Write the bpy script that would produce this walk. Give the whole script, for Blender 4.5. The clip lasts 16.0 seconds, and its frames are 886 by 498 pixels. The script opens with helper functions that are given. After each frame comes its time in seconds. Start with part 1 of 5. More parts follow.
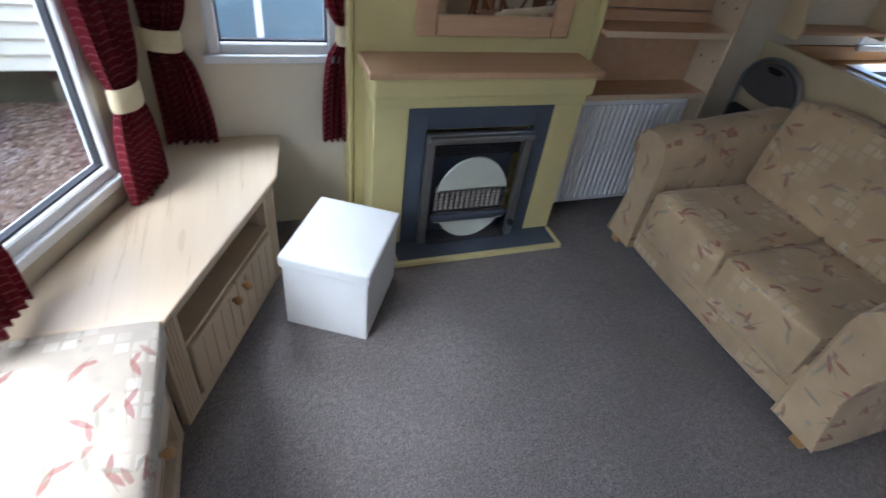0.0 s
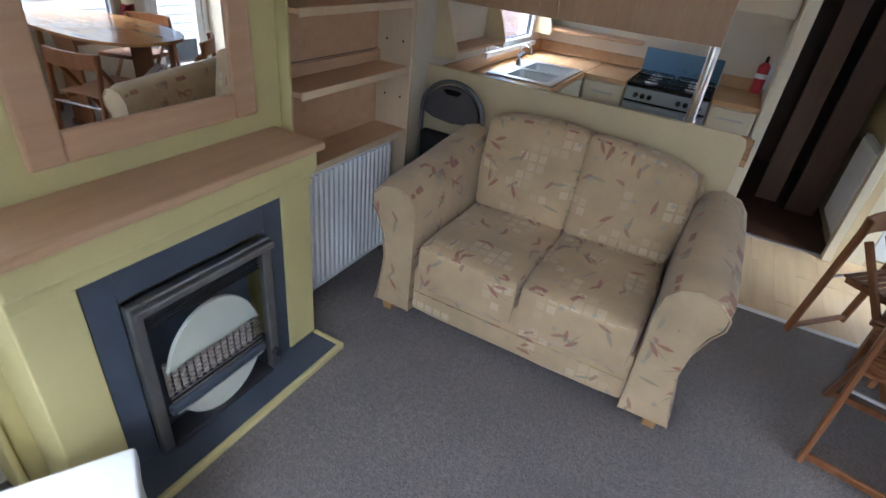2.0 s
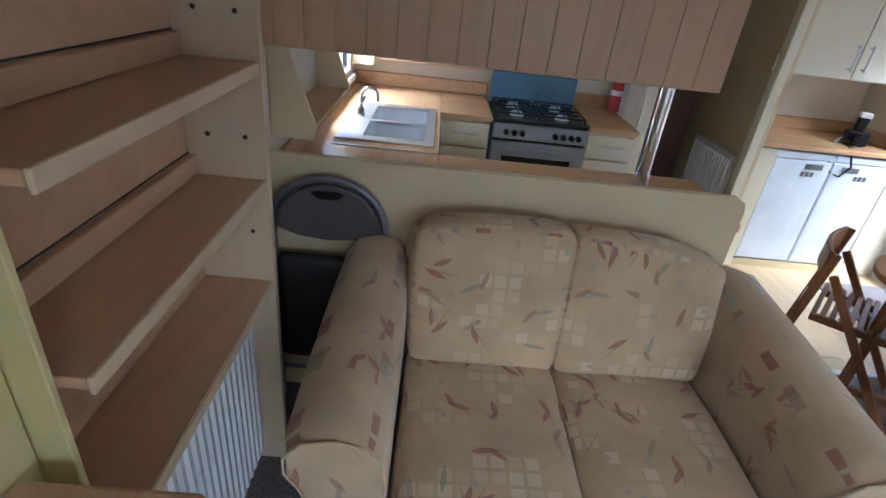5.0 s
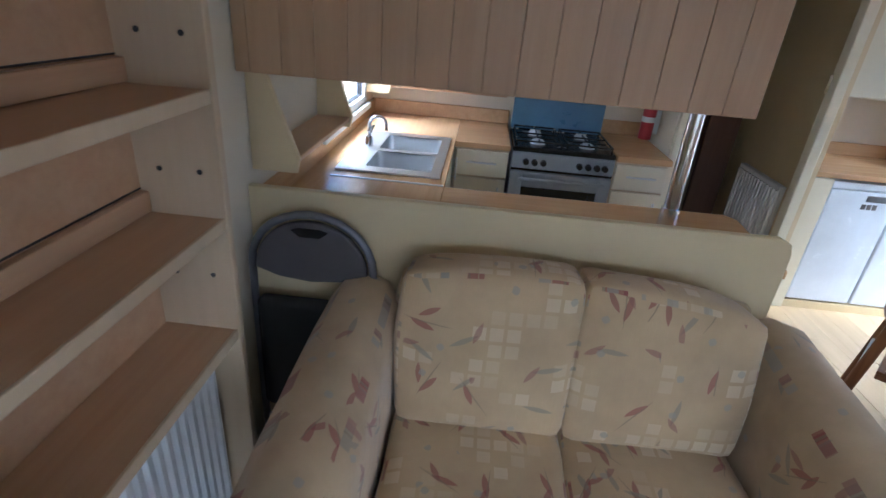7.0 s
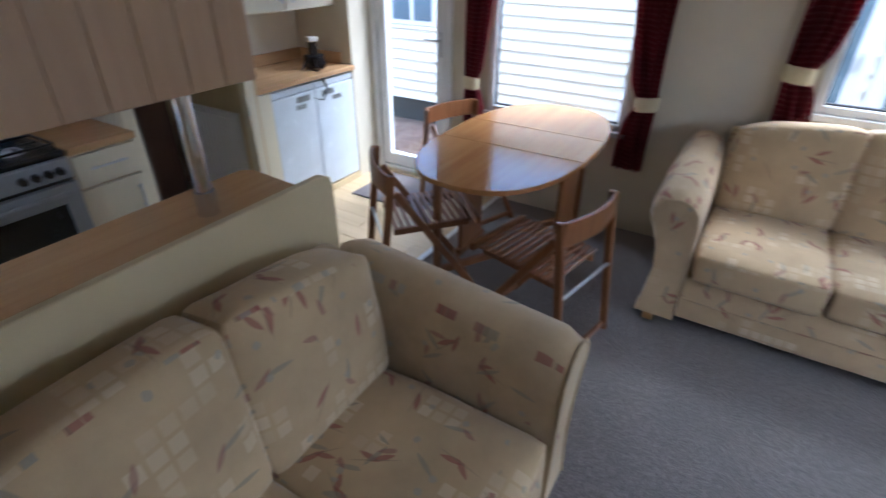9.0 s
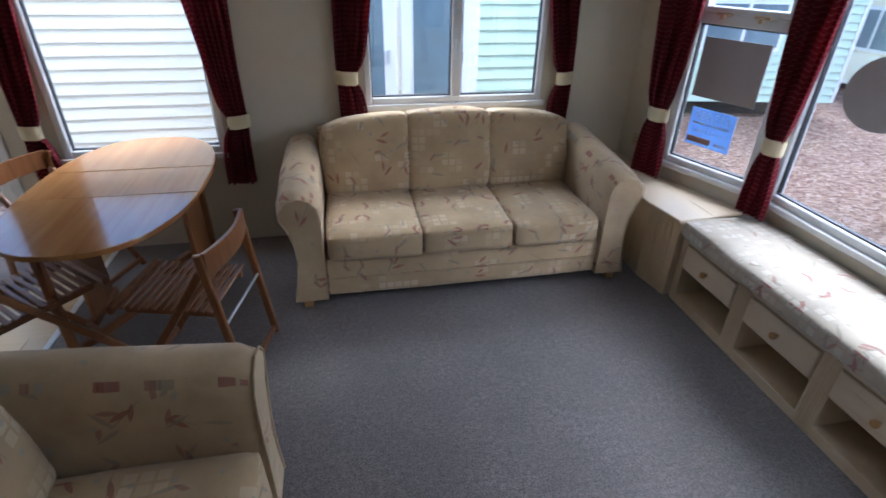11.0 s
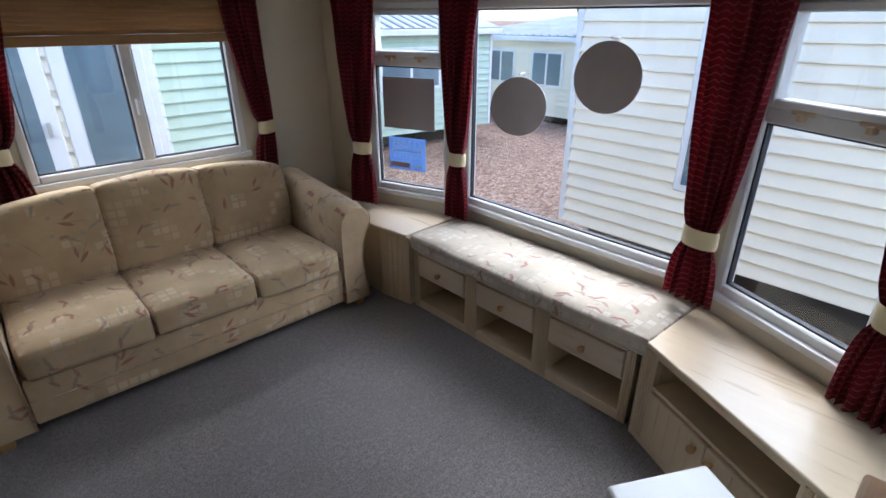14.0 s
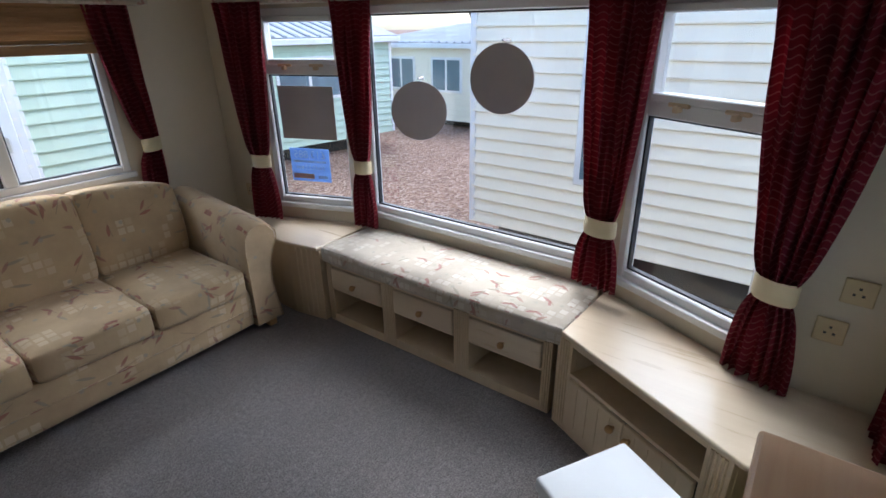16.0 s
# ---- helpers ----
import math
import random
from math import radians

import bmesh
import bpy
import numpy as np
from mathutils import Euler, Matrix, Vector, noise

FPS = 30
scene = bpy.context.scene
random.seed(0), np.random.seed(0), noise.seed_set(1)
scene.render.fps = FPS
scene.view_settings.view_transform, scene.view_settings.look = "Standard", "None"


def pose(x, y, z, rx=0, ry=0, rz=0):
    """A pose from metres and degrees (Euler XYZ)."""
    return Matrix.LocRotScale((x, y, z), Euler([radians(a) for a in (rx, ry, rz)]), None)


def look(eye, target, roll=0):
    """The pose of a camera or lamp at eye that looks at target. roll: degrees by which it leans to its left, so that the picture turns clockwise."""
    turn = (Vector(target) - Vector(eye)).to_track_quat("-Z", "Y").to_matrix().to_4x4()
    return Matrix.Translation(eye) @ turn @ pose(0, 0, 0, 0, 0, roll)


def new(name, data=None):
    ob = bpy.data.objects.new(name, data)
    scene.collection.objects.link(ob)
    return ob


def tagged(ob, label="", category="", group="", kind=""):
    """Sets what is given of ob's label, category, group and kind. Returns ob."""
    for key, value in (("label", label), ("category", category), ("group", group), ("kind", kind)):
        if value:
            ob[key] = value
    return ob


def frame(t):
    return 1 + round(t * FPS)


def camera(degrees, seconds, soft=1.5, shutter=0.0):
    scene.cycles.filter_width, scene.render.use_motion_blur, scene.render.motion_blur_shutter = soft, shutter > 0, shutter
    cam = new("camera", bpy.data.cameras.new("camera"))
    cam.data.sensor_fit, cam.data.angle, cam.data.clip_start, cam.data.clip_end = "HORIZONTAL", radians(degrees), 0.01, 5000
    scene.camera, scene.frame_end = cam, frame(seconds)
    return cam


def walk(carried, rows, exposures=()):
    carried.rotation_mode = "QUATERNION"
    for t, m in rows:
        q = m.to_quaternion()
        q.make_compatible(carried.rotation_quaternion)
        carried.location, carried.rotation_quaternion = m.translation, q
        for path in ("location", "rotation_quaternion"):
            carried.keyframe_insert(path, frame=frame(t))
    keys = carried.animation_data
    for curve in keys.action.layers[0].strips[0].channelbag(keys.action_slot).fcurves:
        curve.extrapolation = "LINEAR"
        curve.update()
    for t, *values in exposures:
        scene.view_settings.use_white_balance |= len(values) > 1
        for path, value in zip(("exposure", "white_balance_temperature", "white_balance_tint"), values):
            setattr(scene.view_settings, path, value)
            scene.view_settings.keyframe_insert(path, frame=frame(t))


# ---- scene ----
cam = camera(82.0, 16.0, shutter=0.35)
PATH = [
    (0, (-0.719, 0.554, 1.626), (-0.105, 1.982, 0.369), 8.4),
    (0.5, (-0.756, 0.598, 1.58), (0.178, 1.949, 0.442), 8.0),
    (1, (-0.767, 0.738, 1.558), (0.5, 1.86, 0.494), 7.4),
    (1.5, (-0.697, 0.946, 1.55), (0.777, 1.814, 0.516), 7.9),
    (2, (-0.623, 1.244, 1.562), (0.917, 1.987, 0.525), 7.0),
    (2.5, (-0.581, 1.504, 1.529), (1.061, 2.019, 0.51), 6.5),
    (3, (-0.392, 1.617, 1.51), (1.311, 1.761, 0.471), 7.6),
    (3.5, (-0.165, 1.805, 1.543), (1.536, 1.711, 0.495), 7.9),
    (4, (0.055, 2.035, 1.563), (1.769, 1.905, 0.54), 8.0),
    (4.5, (0.209, 2.151, 1.545), (1.95, 2.018, 0.569), 7.5),
    (7, (0.474, 2.011, 1.507), (2.273, 2.094, 0.638), 4.9),
    (7.5, (0.631, 1.917, 1.449), (2.404, 1.684, 0.554), 6.4),
    (8, (0.731, 1.91, 1.44), (2.426, 1.422, 0.497), 6.2),
    (8.5, (0.851, 2.02, 1.471), (2.286, 1.017, 0.505), 0.7),
    (9, (0.803, 2.158, 1.586), (1.69, 0.69, 0.558), 0.6),
    (9.5, (0.685, 2.16, 1.605), (1.266, 0.552, 0.568), 0.4),
    (10, (0.679, 2.21, 1.645), (0.92, 0.52, 0.603), 0.4),
    (12.5, (0.767, 2.375, 1.722), (-0.151, 0.843, 0.821), 1.4),
    (13, (0.75, 2.372, 1.701), (-0.318, 0.922, 0.831), 1.1),
    (13.5, (0.746, 2.364, 1.693), (-0.426, 0.984, 0.844), 0.6),
    (14, (0.73, 2.37, 1.676), (-0.513, 1.038, 0.852), 0.0),
    (14.5, (0.704, 2.375, 1.662), (-0.592, 1.082, 0.856), -0.8),
    (15, (0.695, 2.375, 1.656), (-0.658, 1.137, 0.86), -1.0),
    (15.5, (0.685, 2.375, 1.649), (-0.735, 1.211, 0.857), -1.0),
    (16, (0.697, 2.368, 1.659), (-0.771, 1.27, 0.859), -0.8),
]

walk(cam, [(t, look(eye, target, roll)) for t, eye, target, roll in PATH], exposures=[(0, 2.3, 5450, 10), (2.5, 2.95, 5400, 10), (4.5, 3.0, 5250, 10), (8, 2.95, 5100, 10), (9, 2.55, 5150, 10), (10, 2.3, 5200, 10), (12.5, 2.05, 5450, 10), (16, 1.85, 5700, 10)])

# ---- world and light ----
world = bpy.data.worlds.new("overcast_sky")
scene.world = world
world.use_nodes = True
wn, wl = world.node_tree.nodes, world.node_tree.links
sky = wn.new("ShaderNodeTexSky")
sky.sky_type = "NISHITA"
sky.sun_disc = False
sky.sun_elevation, sky.sun_rotation = radians(48), radians(300)
sky.air_density, sky.dust_density, sky.ozone_density = 1.0, 1.5, 1.0
wn["Background"].inputs[1].default_value = 0.15
wl.new(sky.outputs[0], wn["Background"].inputs[0])
sun = new("sun", bpy.data.lights.new("sun", "SUN"))
sun.data.energy, sun.data.angle, sun.data.color = 1.2, radians(40), (1.0, 0.96, 0.9)
sun.matrix_world = look((-6, -6, 10), (0, 0, 0))


def sky_fill_lamp(x, y, z, tx, ty, tz, w, h, power):
    """Added area lamp, outside above a window head, that boosts the sky light indoors."""
    lamp = new("daylight", bpy.data.lights.new("daylight", "AREA"))
    lamp.data.shape, lamp.data.size, lamp.data.size_y = "RECTANGLE", w, h
    lamp.data.energy, lamp.data.color = power, (0.93, 0.97, 1.0)
    lamp.matrix_world = look((x, y, z), (tx, ty, tz))


sky_fill_lamp(-2.25, 0.9, 2.55, -0.2, 0.9, 0.4, 2.6, 0.9, 5)
sky_fill_lamp(-3.05, 1.0, 2.2, 1.4, 1.6, 0.6, 3.0, 0.55, 11)
sky_fill_lamp(0.0, -1.65, 2.5, 0.0, 0.3, 0.5, 1.2, 0.9, 6)
sky_fill_lamp(2.3, -1.65, 2.5, 2.3, 0.6, 0.3, 1.9, 0.9, 11)
sky_fill_lamp(-0.7, 3.4, 2.5, -0.7, 2.0, 0.6, 0.6, 0.8, 10)
sky_fill_lamp(3.0, 3.3, 2.25, 2.9, 2.2, 0.75, 0.9, 0.8, 22)


# ---- materials ----
def shader(name, color, rough=0.5, metal=0.0, spec=0.5):
    m = bpy.data.materials.new(name)
    m.use_nodes = True
    b = m.node_tree.nodes["Principled BSDF"]
    b.inputs["Base Color"].default_value = (*color, 1)
    b.inputs["Roughness"].default_value = rough
    b.inputs["Metallic"].default_value = metal
    b.inputs["Specular IOR Level"].default_value = spec
    return m, m.node_tree.nodes, m.node_tree.links, b


def coords(n, l, scale=(1, 1, 1), space="Object"):
    tc, mp = n.new("ShaderNodeTexCoord"), n.new("ShaderNodeMapping")
    mp.inputs["Scale"].default_value = scale
    l.new(tc.outputs[space], mp.inputs[0])
    return mp.outputs[0]


def noise_tex(n, l, vec, scale, detail=4, rough=0.6):
    t = n.new("ShaderNodeTexNoise")
    t.inputs["Scale"].default_value, t.inputs["Detail"].default_value, t.inputs["Roughness"].default_value = scale, detail, rough
    if vec is not None:
        l.new(vec, t.inputs["Vector"])
    return t.outputs["Fac"]


def ramp(n, l, fac, stops):
    r = n.new("ShaderNodeValToRGB")
    e = r.color_ramp.elements
    while len(e) < len(stops):
        e.new(0.5)
    for el, (p, c) in zip(e, stops):
        el.position, el.color = p, (*c, 1)
    l.new(fac, r.inputs[0])
    return r.outputs[0]


def mixed(n, l, fac, a, b, mode="MIX"):
    m = n.new("ShaderNodeMix")
    m.data_type, m.blend_type = "RGBA", mode
    for sock, v in ((m.inputs[0], fac), (m.inputs[6], a), (m.inputs[7], b)):
        if isinstance(v, (int, float)):
            sock.default_value = v
        elif isinstance(v, tuple):
            sock.default_value = (*v, 1)
        else:
            l.new(v, sock)
    return m.outputs[2]


def calc(n, l, op, a, b=0.0, c=0.0):
    m = n.new("ShaderNodeMath")
    m.operation = op
    for sock, v in zip(m.inputs, (a, b, c)):
        if isinstance(v, (int, float)):
            sock.default_value = v
        else:
            l.new(v, sock)
    return m.outputs[0]


def bump(n, l, b, height, strength=0.3, dist=0.002):
    k = n.new("ShaderNodeBump")
    k.inputs["Strength"].default_value, k.inputs["Distance"].default_value = strength, dist
    l.new(height, k.inputs["Height"])
    l.new(k.outputs[0], b.inputs["Normal"])


def painted(name, color, rough=0.5, vary=0.08, scale=3.0, grain=180.0, strength=0.12, metal=0.0):
    """Paint or plastic with faint blotches, fine relief and uneven gloss."""
    m, n, l, b = shader(name, color, rough, metal)
    v = coords(n, l)
    f = noise_tex(n, l, v, scale, 6)
    dark = tuple(c * (1 - vary * 1.6) for c in color)
    light = tuple(min(1, c * (1 + vary)) for c in color)
    l.new(ramp(n, l, f, [(0.3, dark), (0.7, light)]), b.inputs["Base Color"])
    g = noise_tex(n, l, v, grain, 2)
    bump(n, l, b, g, strength, 0.001)
    l.new(calc(n, l, "MULTIPLY_ADD", f, 0.2, rough - 0.1), b.inputs["Roughness"])
    return m


def wood(name, a, c, axis=0, rough=0.4, scale=9.0, strength=0.1):
    """Timber or wood-effect board with grain along one axis."""
    m, n, l, b = shader(name, a, rough)
    st = [scale] * 3
    st[axis] = scale * 0.06
    v = coords(n, l, tuple(st))
    info = n.new("ShaderNodeObjectInfo")
    add = n.new("ShaderNodeVectorMath")
    l.new(v, add.inputs[0])
    l.new(calc(n, l, "MULTIPLY", info.outputs["Random"], 37.0), add.inputs[1])
    f = noise_tex(n, l, add.outputs[0], 3.0, 5, 0.65)
    fine = noise_tex(n, l, add.outputs[0], 22.0, 3, 0.7)
    mid = tuple((p + q) / 2 for p, q in zip(a, c))
    col = ramp(n, l, f, [(0.3, a), (0.5, mid), (0.72, c)])
    col = mixed(n, l, calc(n, l, "MULTIPLY", fine, 0.25), col, a)
    l.new(col, b.inputs["Base Color"])
    bump(n, l, b, fine, strength, 0.001)
    l.new(calc(n, l, "MULTIPLY_ADD", f, 0.2, rough - 0.1), b.inputs["Roughness"])
    return m


def upholstery(name, base, pale, scale=1.0, share=0.55):
    """Woven cloth: clusters of pale squares, dull red and grey-green leaf sprigs, soft wear."""
    m, n, l, b = shader(name, base, 0.92, 0, 0.2)
    v = coords(n, l, (scale, scale, scale))
    sep = n.new("ShaderNodeSeparateXYZ")
    l.new(v, sep.inputs[0])
    geo, vt = n.new("ShaderNodeNewGeometry"), n.new("ShaderNodeVectorTransform")
    vt.vector_type, vt.convert_from, vt.convert_to = "NORMAL", "WORLD", "OBJECT"
    l.new(geo.outputs["Normal"], vt.inputs[0])
    ns = n.new("ShaderNodeSeparateXYZ")
    l.new(vt.outputs[0], ns.inputs[0])
    inside, cells = None, []
    for k in range(3):
        at = calc(n, l, "MULTIPLY_ADD", sep.outputs[k], 22.0, 0.3)
        mid = calc(n, l, "LESS_THAN", calc(n, l, "ABSOLUTE", calc(n, l, "SUBTRACT", calc(n, l, "FRACT", at), 0.5)), 0.39)
        free = calc(n, l, "GREATER_THAN", calc(n, l, "ABSOLUTE", ns.outputs[k]), 0.6)
        here = calc(n, l, "MAXIMUM", mid, free)
        cells.append(calc(n, l, "MULTIPLY", calc(n, l, "FLOOR", at), calc(n, l, "SUBTRACT", 1.0, free)))
        inside = here if inside is None else calc(n, l, "MULTIPLY", inside, here)
    cv = n.new("ShaderNodeCombineXYZ")
    for k in range(3):
        l.new(cells[k], cv.inputs[k])
    blotch = noise_tex(n, l, cv.outputs[0], 0.27, 1, 0.4)
    group = calc(n, l, "GREATER_THAN", blotch, share)
    cell = n.new("ShaderNodeTexWhiteNoise")
    l.new(cv.outputs[0], cell.inputs["Vector"])
    keep = calc(n, l, "MULTIPLY", calc(n, l, "GREATER_THAN", cell.outputs["Value"], 0.22), calc(n, l, "MULTIPLY_ADD", cell.outputs["Value"], 0.42, 0.0))
    squares = calc(n, l, "MULTIPLY", calc(n, l, "MULTIPLY", inside, group), keep)
    worn = noise_tex(n, l, v, 3.0, 4)
    col = ramp(n, l, worn, [(0.3, tuple(c * 0.72 for c in base)), (0.7, tuple(min(1, c * 1.12) for c in base))])
    weave = noise_tex(n, l, v, 420.0, 2)
    threads = noise_tex(n, l, coords(n, l, (260, 260, 14)), 1.0, 2)
    col = mixed(n, l, calc(n, l, "MULTIPLY", threads, 0.35), col, tuple(c * 0.72 for c in base))
    col = mixed(n, l, squares, col, pale)
    spread = n.new("ShaderNodeVectorMath")
    spread.operation = "MULTIPLY"
    fv, kv = n.new("ShaderNodeCombineXYZ"), n.new("ShaderNodeCombineXYZ")
    for k in range(3):
        fr = calc(n, l, "GREATER_THAN", calc(n, l, "ABSOLUTE", ns.outputs[k]), 0.6)
        l.new(fr, fv.inputs[k])
        l.new(calc(n, l, "SUBTRACT", 1.0, fr), kv.inputs[k])
    l.new(v, spread.inputs[0])
    l.new(kv.outputs[0], spread.inputs[1])
    fsep = n.new("ShaderNodeSeparateXYZ")
    l.new(fv.outputs[0], fsep.inputs[0])

    def vmath(op, a, c):
        q = n.new("ShaderNodeVectorMath")
        q.operation = op
        for sock, val in zip(q.inputs, (a, c)):
            if isinstance(val, tuple):
                sock.default_value = val
            else:
                l.new(val, sock)
        return q

    sprigs = ((6.2, (0.29, 0.07, 0.07), 0.0, 0.23, 0.055, 0.42, (0.0, 0.0)), (6.2, (0.28, 0.08, 0.075), 0.0, 0.2, 0.05, 0.34, (0.2, 0.16)), (6.2, (0.27, 0.25, 0.19), 3.7, 0.27, 0.045, 0.5, (0.0, 0.0)), (6.2, (0.31, 0.15, 0.12), 3.7, 0.2, 0.05, 0.34, (-0.22, 0.15)), (9.0, (0.34, 0.32, 0.26), 7.3, 0.1, 0.1, 0.4, (0.0, 0.0)), (6.2, (0.26, 0.2, 0.13), 0.0, 0.45, 0.012, 0.45, (0.1, 0.05)))
    for size, tint, seed, long, thin, share, off in sprigs:
        p = vmath("MULTIPLY", vmath("ADD", spread.outputs[0], (seed, seed * 1.3, seed * 0.7)).outputs[0], (size, size, size)).outputs[0]
        wob = n.new("ShaderNodeTexVoronoi")
        wob.inputs["Scale"].default_value = 1.0
        wob.inputs["Randomness"].default_value = 0.75
        l.new(p, wob.inputs["Vector"])
        d = vmath("MULTIPLY", vmath("SUBTRACT", p, wob.outputs["Position"]).outputs[0], kv.outputs[0]).outputs[0]
        sc2 = n.new("ShaderNodeSeparateColor")
        l.new(wob.outputs["Color"], sc2.inputs[0])
        rot = n.new("ShaderNodeVectorRotate")
        rot.rotation_type = "AXIS_ANGLE"
        l.new(d, rot.inputs["Vector"])
        l.new(fv.outputs[0], rot.inputs["Axis"])
        l.new(calc(n, l, "MULTIPLY_ADD", sc2.outputs[0], 5.0, off[1] * 5), rot.inputs["Angle"])
        ds = n.new("ShaderNodeSeparateXYZ")
        l.new(vmath("ADD", rot.outputs[0], (off[0], off[0] * 0.4, off[1])).outputs[0], ds.inputs[0])
        u = calc(n, l, "DIVIDE", calc(n, l, "ADD", calc(n, l, "MULTIPLY", ds.outputs[0], calc(n, l, "SUBTRACT", 1.0, fsep.outputs[0])), calc(n, l, "MULTIPLY", ds.outputs[1], fsep.outputs[0])), long)
        w = calc(n, l, "DIVIDE", calc(n, l, "ADD", calc(n, l, "MULTIPLY", ds.outputs[2], calc(n, l, "SUBTRACT", 1.0, fsep.outputs[2])), calc(n, l, "MULTIPLY", ds.outputs[1], fsep.outputs[2])), thin)
        shape = calc(n, l, "ADD", calc(n, l, "ABSOLUTE", w), calc(n, l, "MULTIPLY", u, u))
        leaf = calc(n, l, "MULTIPLY", calc(n, l, "LESS_THAN", shape, 1.0), calc(n, l, "LESS_THAN", sc2.outputs[1], share))
        col = mixed(n, l, calc(n, l, "MULTIPLY", leaf, 0.66), col, tint)
    l.new(col, b.inputs["Base Color"])
    crease = noise_tex(n, l, v, 7.0, 3)
    bump(n, l, b, calc(n, l, "MULTIPLY_ADD", weave, 0.12, calc(n, l, "MULTIPLY", crease, 1.0)), 0.35, 0.012)
    b.inputs["Sheen Weight"].default_value = 0.25
    return m


def carpet_material():
    m, n, l, b = shader("carpet_pile", (0.2, 0.18, 0.18), 1.0, 0, 0.1)
    v = coords(n, l)
    tuft = noise_tex(n, l, v, 150.0, 4, 0.85)
    clump = noise_tex(n, l, v, 45.0, 5, 0.8)
    worn = ramp(n, l, noise_tex(n, l, v, 3.2, 7, 0.7), [(0.42, (0, 0, 0)), (0.6, (1, 1, 1))])
    col = ramp(n, l, clump, [(0.4, (0.09, 0.078, 0.075)), (0.5, (0.18, 0.157, 0.15)), (0.6, (0.30, 0.265, 0.253))])
    col = mixed(n, l, calc(n, l, "MULTIPLY", worn, 0.55), col, (0.09, 0.079, 0.075))
    l.new(mixed(n, l, 0.55, col, ramp(n, l, tuft, [(0.4, (0.04, 0.035, 0.033)), (0.6, (0.42, 0.372, 0.356))])), b.inputs["Base Color"])
    bump(n, l, b, calc(n, l, "ADD", tuft, clump), 0.8, 0.006)
    b.inputs["Sheen Weight"].default_value = 0.3
    return m


def curtain_material():
    m, n, l, b = shader("burgundy_curtain_cloth", (0.2, 0.02, 0.04), 0.85, 0, 0.2)
    tc = n.new("ShaderNodeTexCoord")
    sep = n.new("ShaderNodeSeparateXYZ")
    l.new(tc.outputs["UV"], sep.inputs[0])
    wave = calc(n, l, "SINE", calc(n, l, "MULTIPLY", sep.outputs[0], 150.0))
    row = calc(n, l, "FRACT", calc(n, l, "MULTIPLY_ADD", sep.outputs[1], 38.0, calc(n, l, "MULTIPLY", wave, 0.22)))
    line = calc(n, l, "LESS_THAN", calc(n, l, "ABSOLUTE", calc(n, l, "SUBTRACT", row, 0.5)), 0.1)
    f = noise_tex(n, l, coords(n, l), 5.0, 4)
    col = ramp(n, l, f, [(0.3, (0.17, 0.016, 0.028)), (0.7, (0.28, 0.028, 0.046))])
    l.new(mixed(n, l, calc(n, l, "MULTIPLY", line, 0.4), col, (0.55, 0.22, 0.21)), b.inputs["Base Color"])
    bump(n, l, b, noise_tex(n, l, coords(n, l), 500.0, 2), 0.2, 0.001)
    return m


def gravel_material():
    m, n, l, b = shader("wood_chip_ground", (0.2, 0.12, 0.08), 0.95, 0, 0.2)
    v = coords(n, l)
    vo = n.new("ShaderNodeTexVoronoi")
    vo.inputs["Scale"].default_value = 26.0
    l.new(v, vo.inputs["Vector"])
    sc = n.new("ShaderNodeSeparateColor")
    l.new(vo.outputs["Color"], sc.inputs[0])
    col = ramp(n, l, sc.outputs[0], [(0.0, (0.13, 0.07, 0.05)), (0.5, (0.27, 0.16, 0.11)), (1.0, (0.46, 0.34, 0.27))])
    big = noise_tex(n, l, v, 0.8, 4)
    l.new(mixed(n, l, calc(n, l, "MULTIPLY", big, 0.5), col, (0.17, 0.12, 0.1)), b.inputs["Base Color"])
    bump(n, l, b, vo.outputs["Distance"], 0.9, 0.03)
    return m


def glass_material():
    m, n, l, b = shader("window_glass", (0.95, 0.97, 0.97), 0.0)
    b.inputs["Transmission Weight"].default_value = 1.0
    b.inputs["IOR"].default_value = 1.45
    return m


WALL = painted("cream_wall_board", (0.70, 0.63, 0.50), 0.7, 0.04, 2.0, 90.0, 0.15)
CEIL = painted("white_ceiling_board", (0.78, 0.76, 0.70), 0.7, 0.03)
YELLOW = painted("pale_yellow_paint", (0.62, 0.54, 0.25), 0.55, 0.06, 2.5, 120.0, 0.15)
PANELW = painted("cream_board", (0.64, 0.52, 0.31), 0.5, 0.06, 2.0, 120.0, 0.1)
BEECH = wood("pinkish_beech_laminate", (0.50, 0.30, 0.17), (0.60, 0.39, 0.23), 0, 0.42, 8.0, 0.05)
BEECH_Y = wood("pinkish_beech_laminate_cross", (0.50, 0.30, 0.17), (0.60, 0.39, 0.23), 1, 0.42, 8.0, 0.05)
TOPW = wood("beech_worktop_laminate", (0.52, 0.31, 0.15), (0.64, 0.41, 0.22), 0, 0.22, 10.0, 0.03)
TOPW_Y = wood("beech_worktop_laminate_cross", (0.52, 0.31, 0.15), (0.64, 0.41, 0.22), 1, 0.2, 10.0, 0.03)
OVERHEAD = wood("ribbed_beech_panel", (0.46, 0.29, 0.16), (0.55, 0.36, 0.21), 2, 0.45, 8.0, 0.05)
PALE = wood("pale_ash_board", (0.57, 0.44, 0.285), (0.63, 0.50, 0.34), 2, 0.42, 8.0, 0.05)
PALE_Y = wood("pale_ash_board_cross", (0.58, 0.46, 0.32), (0.63, 0.515, 0.37), 1, 0.3, 8.0, 0.05)
TEAK = wood("stained_beech", (0.17, 0.062, 0.02), (0.29, 0.12, 0.043), 2, 0.38, 14.0, 0.08)
